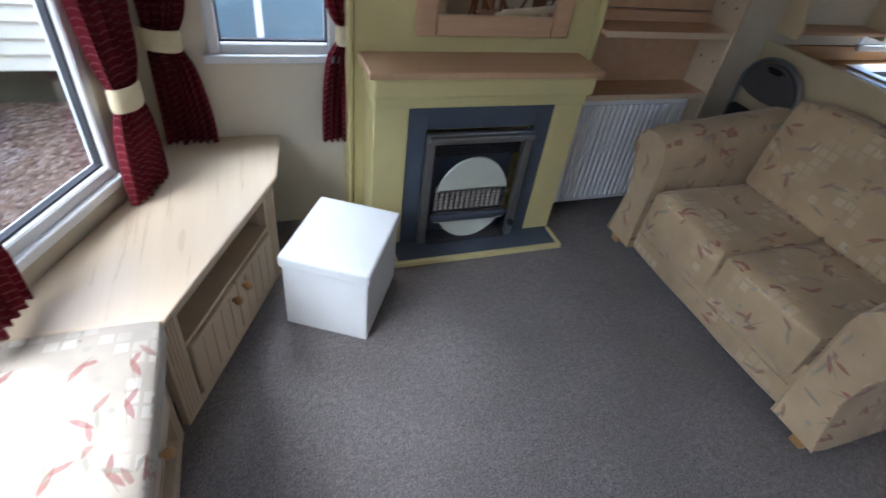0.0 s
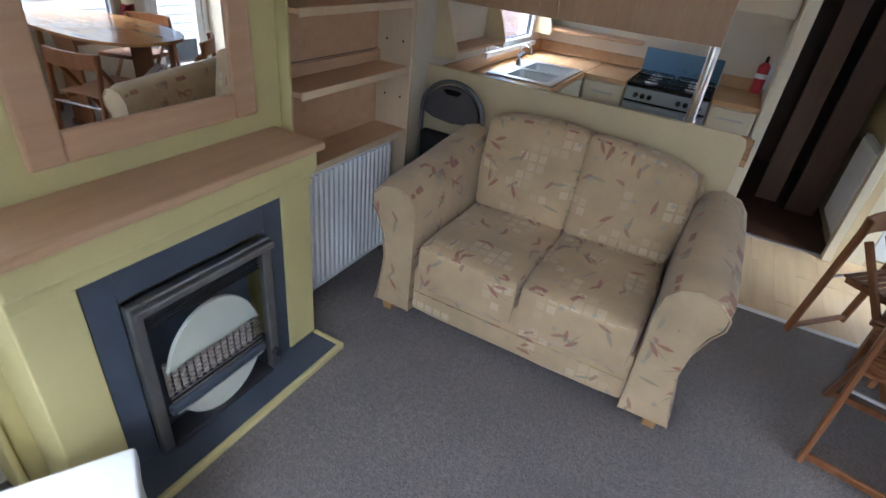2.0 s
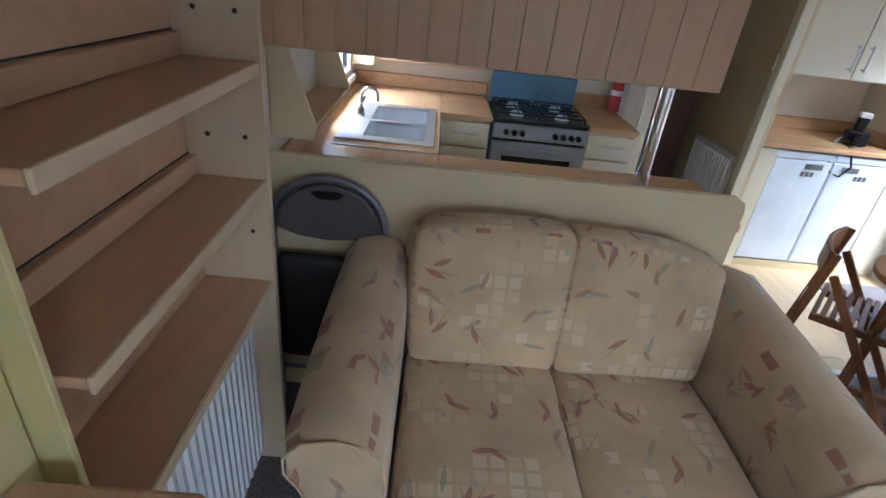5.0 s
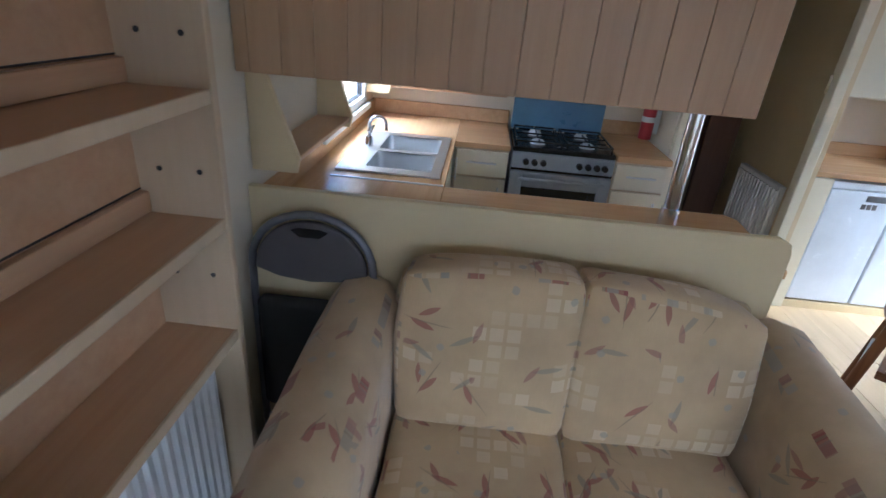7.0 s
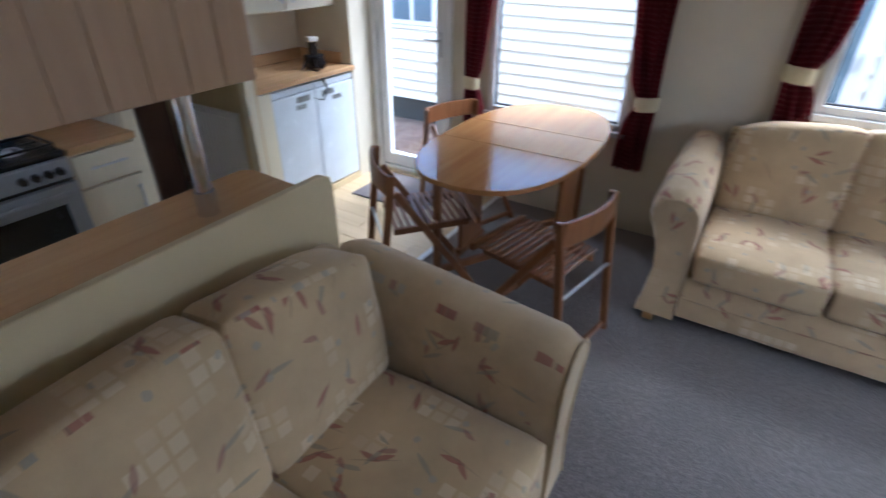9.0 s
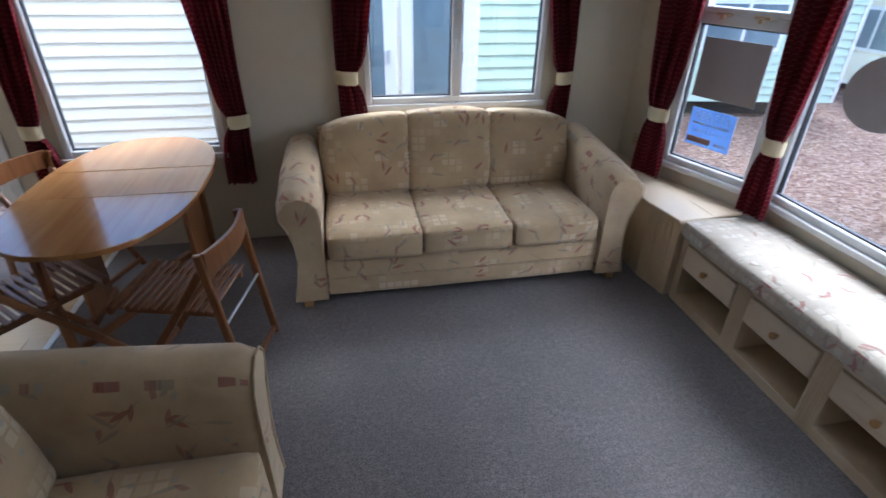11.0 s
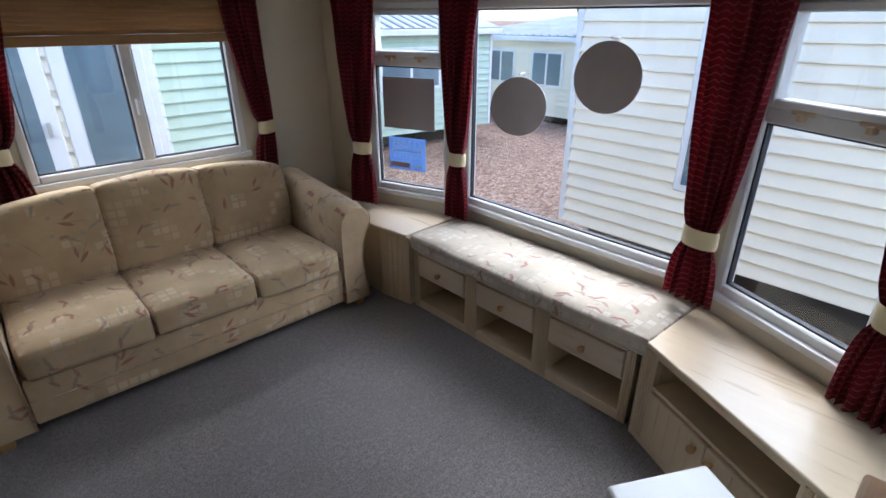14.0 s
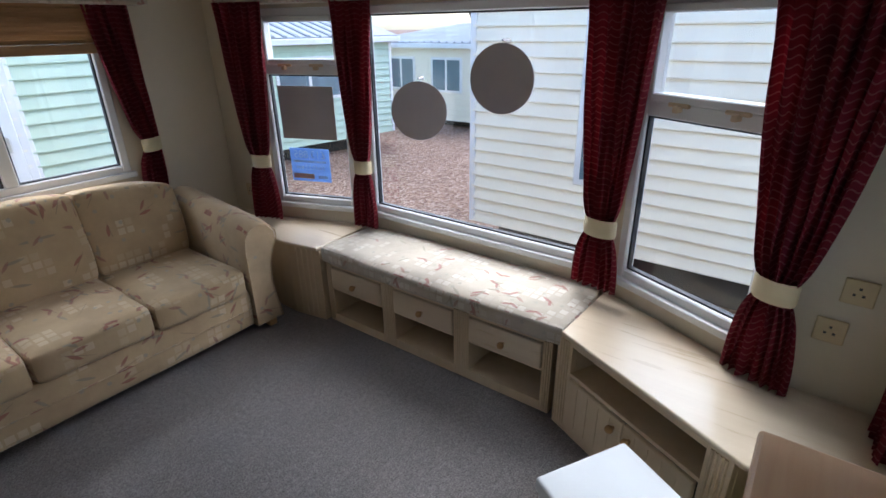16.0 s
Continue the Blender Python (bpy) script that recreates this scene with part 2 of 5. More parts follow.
TEAK_Y = wood("varnished_table_top", (0.34, 0.15, 0.05), (0.48, 0.24, 0.09), 1, 0.11, 6.0, 0.015)
BROWN = wood("dark_brown_door", (0.07, 0.03, 0.018), (0.12, 0.06, 0.035), 2, 0.45, 6.0, 0.05)
BROWN_B = wood("mid_brown_panel", (0.13, 0.07, 0.045), (0.19, 0.11, 0.07), 2, 0.5, 6.0, 0.05)
LAMINATE = wood("oak_laminate_floor", (0.55, 0.40, 0.22), (0.70, 0.54, 0.33), 0, 0.35, 5.0, 0.05)
BLIND = wood("bamboo_blind", (0.30, 0.16, 0.06), (0.45, 0.26, 0.11), 0, 0.5, 12.0, 0.1)
SLATE = painted("slate_grey_fire_panel", (0.07, 0.085, 0.115), 0.45, 0.1, 6.0, 200.0, 0.1)
PEWTER = painted("pewter_fire_metal", (0.30, 0.30, 0.30), 0.35, 0.12, 9.0, 150.0, 0.1, 0.9)
DARK = painted("dark_grille", (0.03, 0.03, 0.035), 0.5, 0.1)
FIREWHITE = painted("ivory_fire_glass", (0.62, 0.64, 0.55), 0.25, 0.05)
CERAMIC = painted("fire_ceramic", (0.55, 0.5, 0.44), 0.8, 0.15, 20.0)
WHITE = painted("white_vinyl", (0.74, 0.74, 0.73), 0.5, 0.03, 4.0, 260.0, 0.12)
UPVC = painted("white_window_plastic", (0.76, 0.77, 0.78), 0.3, 0.03, 3.0, 200.0, 0.03)
RADWHITE = painted("white_radiator_enamel", (0.78, 0.79, 0.80), 0.3, 0.03, 3.0, 200.0, 0.03)
CREAMDOOR = painted("cream_cabinet_door", (0.74, 0.68, 0.52), 0.45, 0.04, 2.0, 160.0, 0.05)
FRIDGE = painted("white_film_covered_door", (0.72, 0.77, 0.82), 0.25, 0.05, 6.0, 60.0, 0.12)
CHROME = painted("chrome", (0.75, 0.76, 0.78), 0.12, 0.05, 20.0, 200.0, 0.02, 1.0)
STEEL = painted("brushed_steel", (0.62, 0.63, 0.64), 0.4, 0.03, 6.0, 240.0, 0.004, 1.0)
COOKER = painted("silver_cooker_paint", (0.34, 0.37, 0.41), 0.35, 0.06, 4.0, 200.0, 0.04, 0.4)
BLUE = painted("blue_film_lid", (0.10, 0.20, 0.30), 0.3, 0.12, 5.0, 50.0, 0.15)
BLACK = painted("black_enamel", (0.012, 0.012, 0.014), 0.25, 0.2, 9.0, 150.0, 0.05)
SEATBLACK = painted("black_vinyl", (0.018, 0.017, 0.017), 0.5, 0.15, 9.0, 150.0, 0.2)
GREYPAD = painted("dark_grey_pad", (0.085, 0.075, 0.075), 0.6, 0.1, 8.0, 300.0, 0.2)
TUBE = painted("grey_steel_tube", (0.22, 0.22, 0.24), 0.35, 0.1, 9.0, 200.0, 0.04, 0.6)
RED = painted("red_extinguisher_paint", (0.42, 0.02, 0.03), 0.3, 0.08)
BRASS = painted("wooden_knob_varnish", (0.42, 0.23, 0.08), 0.35, 0.1, 20.0)
DISC = painted("grey_card", (0.42, 0.38, 0.38), 0.7, 0.04, 5.0, 120.0, 0.1)
LABEL_BLUE = painted("blue_card", (0.36, 0.52, 0.80), 0.5, 0.04)
LABEL_PALE = painted("pale_blue_print", (0.80, 0.86, 0.93), 0.5, 0.03)
LABEL_ORANGE = painted("orange_print", (0.7, 0.42, 0.3), 0.5, 0.05)
for card in (LABEL_BLUE, LABEL_PALE, LABEL_ORANGE):
    nodes, links = card.node_tree.nodes, card.node_tree.links
    body, thin, both = nodes["Principled BSDF"], nodes.new("ShaderNodeBsdfTranslucent"), nodes.new("ShaderNodeMixShader")
    both.inputs[0].default_value = 0.5
    links.new(body.inputs["Base Color"].links[0].from_socket, thin.inputs["Color"])
    links.new(body.outputs[0], both.inputs[1])
    links.new(thin.outputs[0], both.inputs[2])
    links.new(both.outputs[0], nodes["Material Output"].inputs["Surface"])
TIE = painted("cream_tieback_cloth", (0.66, 0.56, 0.36), 0.85, 0.06, 9.0, 300.0, 0.2)
SIDING = painted("white_siding", (0.87, 0.81, 0.67), 0.5, 0.03, 1.5, 120.0, 0.05)
SIDING_G = painted("pale_green_siding", (0.50, 0.62, 0.50), 0.5, 0.05, 1.5, 120.0, 0.05)
ROOF = painted("grey_roof_tile", (0.34, 0.36, 0.38), 0.7, 0.15, 2.0, 40.0, 0.3)
NEAR_BLACK = painted("near_black", (0.05, 0.045, 0.042), 0.9, 0.2)
FARGLASS = painted("far_window_glass", (0.14, 0.20, 0.24), 0.06, 0.2, 1.0)
MAT = painted("grey_doormat", (0.22, 0.19, 0.19), 0.95, 0.1, 8.0, 300.0, 0.5)
BARK = painted("bark", (0.06, 0.05, 0.04), 0.9, 0.2, 8.0, 60.0, 0.5)
CARPET = carpet_material()
CLOTH = upholstery("patterned_sofa_cloth", (0.57, 0.415, 0.24), (0.78, 0.67, 0.48))
CLOTH_ARM = upholstery("sparse_leaf_sofa_cloth", (0.57, 0.42, 0.25), (0.70, 0.58, 0.40), 1.0, 0.72)
CLOTH_B = upholstery("patterned_cushion_cloth", (0.50, 0.43, 0.34), (0.78, 0.75, 0.68), 1.1, 0.47)
CURTAIN = curtain_material()
GRAVEL = gravel_material()
GLASS = glass_material()
MIRROR, _n, _l, _b = shader("mirror_silver", (0.86, 0.87, 0.86), 0.01, 1.0)


# ---- mesh helpers ----
def part(name, bm, material, parent=None, label="", smooth=False, turn=None):
    """Links a bmesh as one mesh object, under a thing or a part."""
    me = bpy.data.meshes.new(name)
    bmesh.ops.recalc_face_normals(bm, faces=bm.faces)
    bm.to_mesh(me)
    bm.free()
    me.materials.append(material)
    if smooth:
        me.polygons.foreach_set("use_smooth", [True] * len(me.polygons))
        me.set_sharp_from_angle(angle=radians(40))
    ob = new(name, me)
    if turn is not None:
        ob.matrix_basis = turn
    if parent:
        ob.parent = parent
    if label:
        tagged(ob, label)
    return ob


def thing(name, m, label, category, group="", kind=""):
    ob = new(name)
    ob.empty_display_size = 0.1
    ob.matrix_basis = m
    return tagged(ob, label, category, group, kind)


def box(x0, x1, y0, y1, z0, z1, bev=0.0, seg=1, bm=None, m=None):
    """A box, with its edges bevelled; adds to bm if one is given."""
    b = bmesh.new()
    bmesh.ops.create_cube(b, size=1)
    for v in b.verts:
        v.co = Vector(((x0 + x1) / 2 + v.co.x * (x1 - x0), (y0 + y1) / 2 + v.co.y * (y1 - y0), (z0 + z1) / 2 + v.co.z * (z1 - z0)))
    if bev:
        bmesh.ops.bevel(b, geom=b.edges[:], offset=bev, segments=seg, profile=0.5, affect="EDGES")
    if m is not None:
        b.transform(m)
    return b if bm is None else joined(bm, b)


def joined(a, b):
    me = bpy.data.meshes.new("tmp")
    b.to_mesh(me)
    b.free()
    a.from_mesh(me)
    bpy.data.meshes.remove(me)
    return a


def rod(p, q, r, r2=None, seg=12, bm=None):
    """A round bar from p to q."""
    p, q = Vector(p), Vector(q)
    b = bmesh.new()
    bmesh.ops.create_cone(b, cap_ends=True, segments=seg, radius1=r, radius2=r if r2 is None else r2, depth=(q - p).length)
    b.transform(Matrix.Translation((p + q) / 2) @ (q - p).to_track_quat("Z", "Y").to_matrix().to_4x4())
    return b if bm is None else joined(bm, b)


def bar(p, q, w, h, bev=0.004, side=(0, 0, 1), bm=None):
    """A squared bar from p to q, w wide and h thick; side: the way its thickness lies."""
    p, q = Vector(p), Vector(q)
    d = (q - p).normalized()
    s = Vector(side)
    x = d.cross(s).normalized()
    z = x.cross(d)
    m = Matrix((x, d, z)).transposed().to_4x4()
    m.translation = (p + q) / 2
    n = (q - p).length
    return box(-w / 2, w / 2, -n / 2, n / 2, -h / 2, h / 2, bev, 1, bm, m)


def prism(points, axis, a, c, bev=0.0, seg=2, bm=None):
    """A flat outline of (u, v) points pushed out along an axis from a to c."""
    put = {"x": lambda u, v, k: (k, u, v), "y": lambda u, v, k: (u, k, v), "z": lambda u, v, k: (u, v, k)}[axis]
    b = bmesh.new()
    low = [b.verts.new(put(u, v, a)) for u, v in points]
    high = [b.verts.new(put(u, v, c)) for u, v in points]
    b.faces.new(low)
    b.faces.new(high[::-1])
    for i in range(len(points)):
        j = (i + 1) % len(points)
        b.faces.new((low[i], high[i], high[j], low[j]))
    bmesh.ops.recalc_face_normals(b, faces=b.faces)
    if bev:
        rim = [e for e in b.edges if (e.verts[0] in low) == (e.verts[1] in low)]
        bmesh.ops.bevel(b, geom=rim, offset=bev, segments=seg, profile=0.5, affect="EDGES")
    return b if bm is None else joined(bm, b)


def tube(points, r, seg=8, closed=False):
    """A bent tube through points."""
    b = bmesh.new()
    pts = [Vector(p) for p in points]
    rings = []
    ref = None
    for i, p in enumerate(pts):
        d = (pts[(i + 1) % len(pts)] if closed or i < len(pts) - 1 else p) - (pts[i - 1] if closed or i else p)
        d.normalize()
        if ref is None:
            ref = d.orthogonal().normalized()
        ref = (ref - d * ref.dot(d)).normalized()
        o = d.cross(ref)
        rings.append([b.verts.new(p + r * (math.cos(k * math.tau / seg) * ref + math.sin(k * math.tau / seg) * o)) for k in range(seg)])
    for i in range(len(rings) if closed else len(rings) - 1):
        a, c = rings[i], rings[(i + 1) % len(rings)]
        for k in range(seg):
            b.faces.new((a[k], a[(k + 1) % seg], c[(k + 1) % seg], c[k]))
    if not closed:
        b.faces.new(rings[0])
        b.faces.new(rings[-1][::-1])
    return b


def cushion(x0, x1, y0, y1, z0, z1, r, puff=0.02, n=9, seed=0, crown=0.0):
    """A stuffed cushion: a rounded box that swells in the middle and sags unevenly. crown: how far its top edge rises towards x1."""
    b = bmesh.new()
    bmesh.ops.create_cube(b, size=2)
    bmesh.ops.subdivide_edges(b, edges=b.edges[:], cuts=n, use_grid_fill=True)
    h = Vector(((x1 - x0) / 2, (y1 - y0) / 2, (z1 - z0) / 2))
    c = Vector(((x0 + x1) / 2, (y0 + y1) / 2, (z0 + z1) / 2))
    for v in b.verts:
        u = v.co.copy()
        p = Vector((u.x * h.x, u.y * h.y, u.z * h.z))
        core = Vector([max(-(h[k] - r), min(h[k] - r, p[k])) for k in range(3)])
        d = p - core
        if d.length > 1e-6:
            p = core + d.normalized() * r
        swell = [(1 - u[(k + 1) % 3] ** 2) * (1 - u[(k + 2) % 3] ** 2) for k in range(3)]
        for k in range(3):
            p[k] += u[k] * puff * swell[k]
        p += 0.006 * noise.noise_vector(Vector((p.x * 5 + seed * 3.1, p.y * 5, p.z * 5 + seed)))
        if crown and u.z > 0:
            p.z += crown * u.z * (u.x + 1) / 2
        v.co = c + p
    return b


# ---- the room: walls, openings, ceiling, floors ----
S, N = -0.95, 2.76
HEAD, CEILING = 1.77, 2.06


def wall_run(name, p, q, holes, material=WALL, thick=0.06, z0=0.0, z1=CEILING, label=""):
    """A wall whose inner face runs from p to q, its thickness to the right of the way; holes: (from, to, low, high) along it."""
    p, q = Vector((*p, 0)), Vector((*q, 0))
    n = (q - p).length
    cuts = sorted({0.0, n, *[h[0] for h in holes], *[h[1] for h in holes]})
    b = bmesh.new()
    for a, c in zip(cuts, cuts[1:]):
        hole = [h for h in holes if h[0] < (a + c) / 2 < h[1]]
        for lo, hi in ([(z0, hole[0][2]), (hole[0][3], z1)] if hole else [(z0, z1)]):
            if hi - lo > 0.001:
                box(a, c, -thick, 0, lo, hi, 0, 1, b)
    bmesh.ops.remove_doubles(b, verts=b.verts, dist=0.0005)
    d = (q - p).normalized()
    m = Matrix.Translation(p) @ Matrix.Rotation(math.atan2(d.y, d.x), 4, "Z")
    return tagged(part(name, b, material, None, "", False, m), label or "cream boarded caravan wall", "wall", kind="structure"), m


BACKX = 3.66
# side wall behind the long sofa and the dining table, walked along +x
south, south_m = wall_run("wall_south", (-1.30, S), (5.2, S), [(1.30 - 0.60, 1.30 + 0.56, 0.88, HEAD), (1.30 + 1.42, 1.30 + 2.34, 0.62, HEAD), (1.30 + 2.62, 1.30 + 3.30, 0.03, 1.93)])
NK = 2.67
north, north_m = wall_run("wall_north", (1.523, N), (-1.25, N), [(1.523 + 0.38, 1.523 + 0.89, 0.85, HEAD)])
kitchen_north, kitchen_m = wall_run("wall_kitchen_north", (5.2, NK), (1.524, NK), [(1.76, 2.62, 0.955, 1.62)], thick=0.12, label="cream boarded kitchen wall with a window")
BAY = [(-1.17, N), (-1.19, 2.37), (-1.50, 1.69), (-1.50, 0.13), (-1.27, -0.52), (-1.25, S)]
bay_m = []
for i, (p, q) in enumerate(zip(BAY, BAY[1:])):
    ln = (Vector(q) - Vector(p)).length
    holes = {1: [(0.05, ln - 0.06, 0.60, HEAD)], 2: [(0.05, ln - 0.05, 0.60, HEAD)], 3: [(0.06, ln - 0.04, 0.60, HEAD)]}.get(i, [])
    bay_m.append((wall_run(f"wall_bay_{i + 1}", p, q, holes)[1], ln))
wall_run("wall_kitchen_back", (BACKX, 0.94), (BACKX, NK), [], label="cream boarded kitchen wall")
wall_run("wall_kitchen_partition", (3.22, 0.99), (BACKX, 0.99), [], thick=0.07, label="cream partition beside the hall opening")
wall_run("wall_hall_partition", (3.26, 0.24), (5.2, 0.24), [], PANELW, 0.06, label="cream partition between hall and fridge recess")
wall_run("wall_recess_back", (BACKX + 0.15, S), (BACKX + 0.15, 0.18), [], label="cream wall behind the fridges")
wall_run("wall_hall_north", (5.2, 0.99), (BACKX + 0.05, 0.99), [], BROWN, 0.05, label="dark brown hall panelling")
wall_run("wall_hall_end", (5.2, 0.2), (5.2, 1.0), [], BROWN, 0.06, label="dark brown end of the hall")
tagged(part("ceiling", box(-1.62, 5.25, S - 0.06, N + 0.06, CEILING, CEILING + 0.05), CEIL), "white boarded caravan ceiling", "ceiling", kind="structure")

carpet_edge = 2.22
bm = prism([(-1.56, S - 0.02), (carpet_edge, S - 0.02), (carpet_edge, 1.06), (1.86, 1.06), (1.86, N + 0.02), (-1.56, N + 0.02)], "z", -0.05, 0.0)
tagged(part("floor", bm, CARPET), "worn grey-brown pile carpet", "carpet", kind="structure")
tagged(part("floor_base", box(-1.6, 5.25, S - 0.06, N + 0.06, -0.12, -0.05), NEAR_BLACK), "dark chassis board beneath the floor", "floor", kind="structure")
kitchen_floor = tagged(part("floor_kitchen", box(1.86, 5.2, S, N, -0.05, -0.006), NEAR_BLACK), "pale oak laminate kitchen floor", "floor", kind="structure")
tagged(part("trim_threshold", box(carpet_edge - 0.012, carpet_edge + 0.02, S, 1.06, -0.002, 0.006, 0.002), UPVC), "pale strip between carpet and laminate", "threshold strip", kind="structure")
part_strip = tagged(part("trim_hall_threshold", box(3.24, 3.28, 0.25, 0.92, -0.002, 0.006, 0.002), STEEL), "metal strip at the hall opening", "threshold strip", kind="structure")
tagged(part("floor_hall", box(3.28, 5.2, 0.25, 0.94, -0.006, 0.003), BROWN), "dark brown hall carpet", "carpet", kind="structure")


# ---- windows ----
def window(name, m, a, c, lo, hi, label, bars=(), vent=0.0, depth=0.05, sill=True):
    """A white plastic window in an opening from a to c along a wall. bars: uprights, as shares; vent: height of a top-hung vent."""
    w = thing(name, m, label, "window", kind="structure")
    f = 0.045
    y0, y1 = -0.055, 0.012
    outer = bmesh.new()
    for s in ((a, a + f, lo, hi), (c - f, c, lo, hi), (a + f, c - f, lo, lo + f), (a + f, c - f, hi - f, hi)):
        box(s[0], s[1], y0, y1, s[2], s[3], 0.006, 1, outer)
    part("window_frame", outer, UPVC, w)
    if sill:
        part("window_sill", box(a - 0.02, c + 0.02, -0.002, 0.035, lo - 0.03, lo + 0.004, 0.006, 2), UPVC, w)
    edges = [a + f, *[a + (c - a) * s for s in bars], c - f]
    for s in edges[1:-1]:
        part("mullion", box(s - 0.032, s + 0.032, y0 + 0.003, y1 - 0.003, lo + f, hi - f, 0.006), UPVC, w)
    for u, v in zip(edges, edges[1:]):
        u, v = u + (0.032 if u != edges[0] else 0), v - (0.032 if v != edges[-1] else 0)
        top = hi - f
        if vent:
            t = hi - f - vent
            part("transom", box(u, v, y0 + 0.003, y1 - 0.003, t - 0.06, t, 0.006), UPVC, w)
            sash = bmesh.new()
            for s in ((u, u + 0.03, t, top), (v - 0.03, v, t, top), (u + 0.03, v - 0.03, t, t + 0.03), (u + 0.03, v - 0.03, top - 0.03, top)):
                box(s[0], s[1], y0 + 0.01, y1 + 0.012, s[2], s[3], 0.005, 1, sash)
            part("vent_sash", sash, UPVC, w)
            pane = part("pane", box(u + 0.03, v - 0.03, -0.024, -0.02, t + 0.03, top - 0.03), GLASS, w)
            pane.visible_shadow = False
            for k in (0.3, 0.72):
                s = u + (v - u) * k
                h = box(s - 0.045, s + 0.045, 0.012, 0.03, t - 0.012, t + 0.004, 0.004)
                box(s - 0.012, s + 0.012, 0.012, 0.045, t - 0.03, t - 0.004, 0.004, 1, h)
                part("window_stay", h, PALE, w, "cream plastic window stay")
            top = t - 0.06
        gasket = bmesh.new()
        for s in ((u, u + 0.008, lo + f, top), (v - 0.008, v, lo + f, top), (u + 0.008, v - 0.008, lo + f, lo + f + 0.008), (u + 0.008, v - 0.008, top - 0.008, top)):
            box(s[0], s[1], -0.035, -0.008, s[2], s[3], 0, 1, gasket)
        part("gasket", gasket, DARK, w)
        pane = part("pane", box(u + 0.008, v - 0.008, -0.024, -0.02, lo + f + 0.008, top - 0.008), GLASS, w)
        pane.visible_shadow = False
    return w


(m1, l1), (m2, l2), (m3, l3) = bay_m[1:4]
window("window_1", m1, 0.05, l1 - 0.06, 0.60, HEAD, "white plastic bay window with a closed top vent", vent=0.34)
window("window_2", m2, 0.05, l2 - 0.05, 0.60, HEAD, "wide white plastic bay picture window")
window("window_3", m3, 0.06, l3 - 0.04, 0.60, HEAD, "narrow white plastic bay window with a top vent", vent=0.26)
ws = window("window_4", south_m, 0.70, 1.86, 0.88, HEAD, "white plastic two-light window behind the long sofa", bars=(0.5,))
part("handle", box(1.27, 1.29, 0.012, 0.04, 1.18, 1.27, 0.006), UPVC, ws)
window("window_5", south_m, 2.72, 3.64, 0.62, HEAD, "tall white plastic window beside the dining table")
wn_ = window("window_6", north_m, 1.903, 2.413, 0.85, HEAD, "white plastic window beside the fireplace")
window("window_7", kitchen_m, 1.76, 2.62, 0.955, 1.62, "white plastic kitchen window above the sink", vent=0.12)

# glazed caravan door
d = thing("door_1", south_m, "white plastic glazed entrance door, closed", "door", kind="structure")
fr = bmesh.new()
for s in ((3.92, 3.975, 0.03, 1.93), (4.545, 4.60, 0.03, 1.93), (3.975, 4.545, 1.875, 1.93), (3.975, 4.545, 0.03, 0.06)):
    box(s[0], s[1], -0.06, 0.015, s[2], s[3], 0.006, 1, fr)
part("door_frame", fr, UPVC, d)
lf = bmesh.new()
for s in ((3.98, 4.05, 0.065, 1.87), (4.47, 4.54, 0.065, 1.87), (4.05, 4.47, 1.79, 1.87), (4.05, 4.47, 0.065, 0.16)):
    box(s[0], s[1], -0.05, 0.005, s[2], s[3], 0.006, 1, lf)
leaf = part("door_leaf", lf, UPVC, d)
pane = part("pane", box(4.05, 4.47, -0.028, -0.022, 0.16, 1.79), GLASS, leaf)
pane.visible_shadow = False
hd = box(4.0, 4.03, 0.005, 0.02, 0.92, 1.08, 0.006)
bar((4.015, 0.04, 1.03), (4.12, 0.04, 1.03), 0.018, 0.014, 0.004, bm=hd)
rod((4.015, 0.01, 1.03), (4.015, 0.046, 1.03), 0.009, bm=hd)
part("door_handle", hd, STEEL, leaf, "dull metal lever handle")
tagged(part("trim_hall", box(4.10, 4.13, 0.56, 0.72, 0.003, CEILING - 0.004, 0.003), BROWN_B), "mid-brown upright board in the dark hall", "trim", kind="structure")
tagged(part("trim_hall", box(3.98, 4.02, 0.30, 0.50, 0.003, CEILING - 0.004, 0.004), BROWN), "dark brown upright of a hall doorway", "trim", kind="structure")
hb = thing("hall_door", pose(4.35, 0.94, 0), "dark brown hall door standing ajar", "door", kind="structure")
part("door_leaf", box(0, 0.6, -0.04, 0, 0.01, 1.9, 0.004), BROWN, hb)
for y0, y1, lbl in ((0.92, 0.985, 0), (0.245, 0.30, 1)):
    tagged(part("trim", box(3.195, 3.26, y0, y1, 0.0, CEILING - 0.002, 0.006, 2), CREAMDOOR), "cream upright trim of the hall opening", "trim", kind="structure")


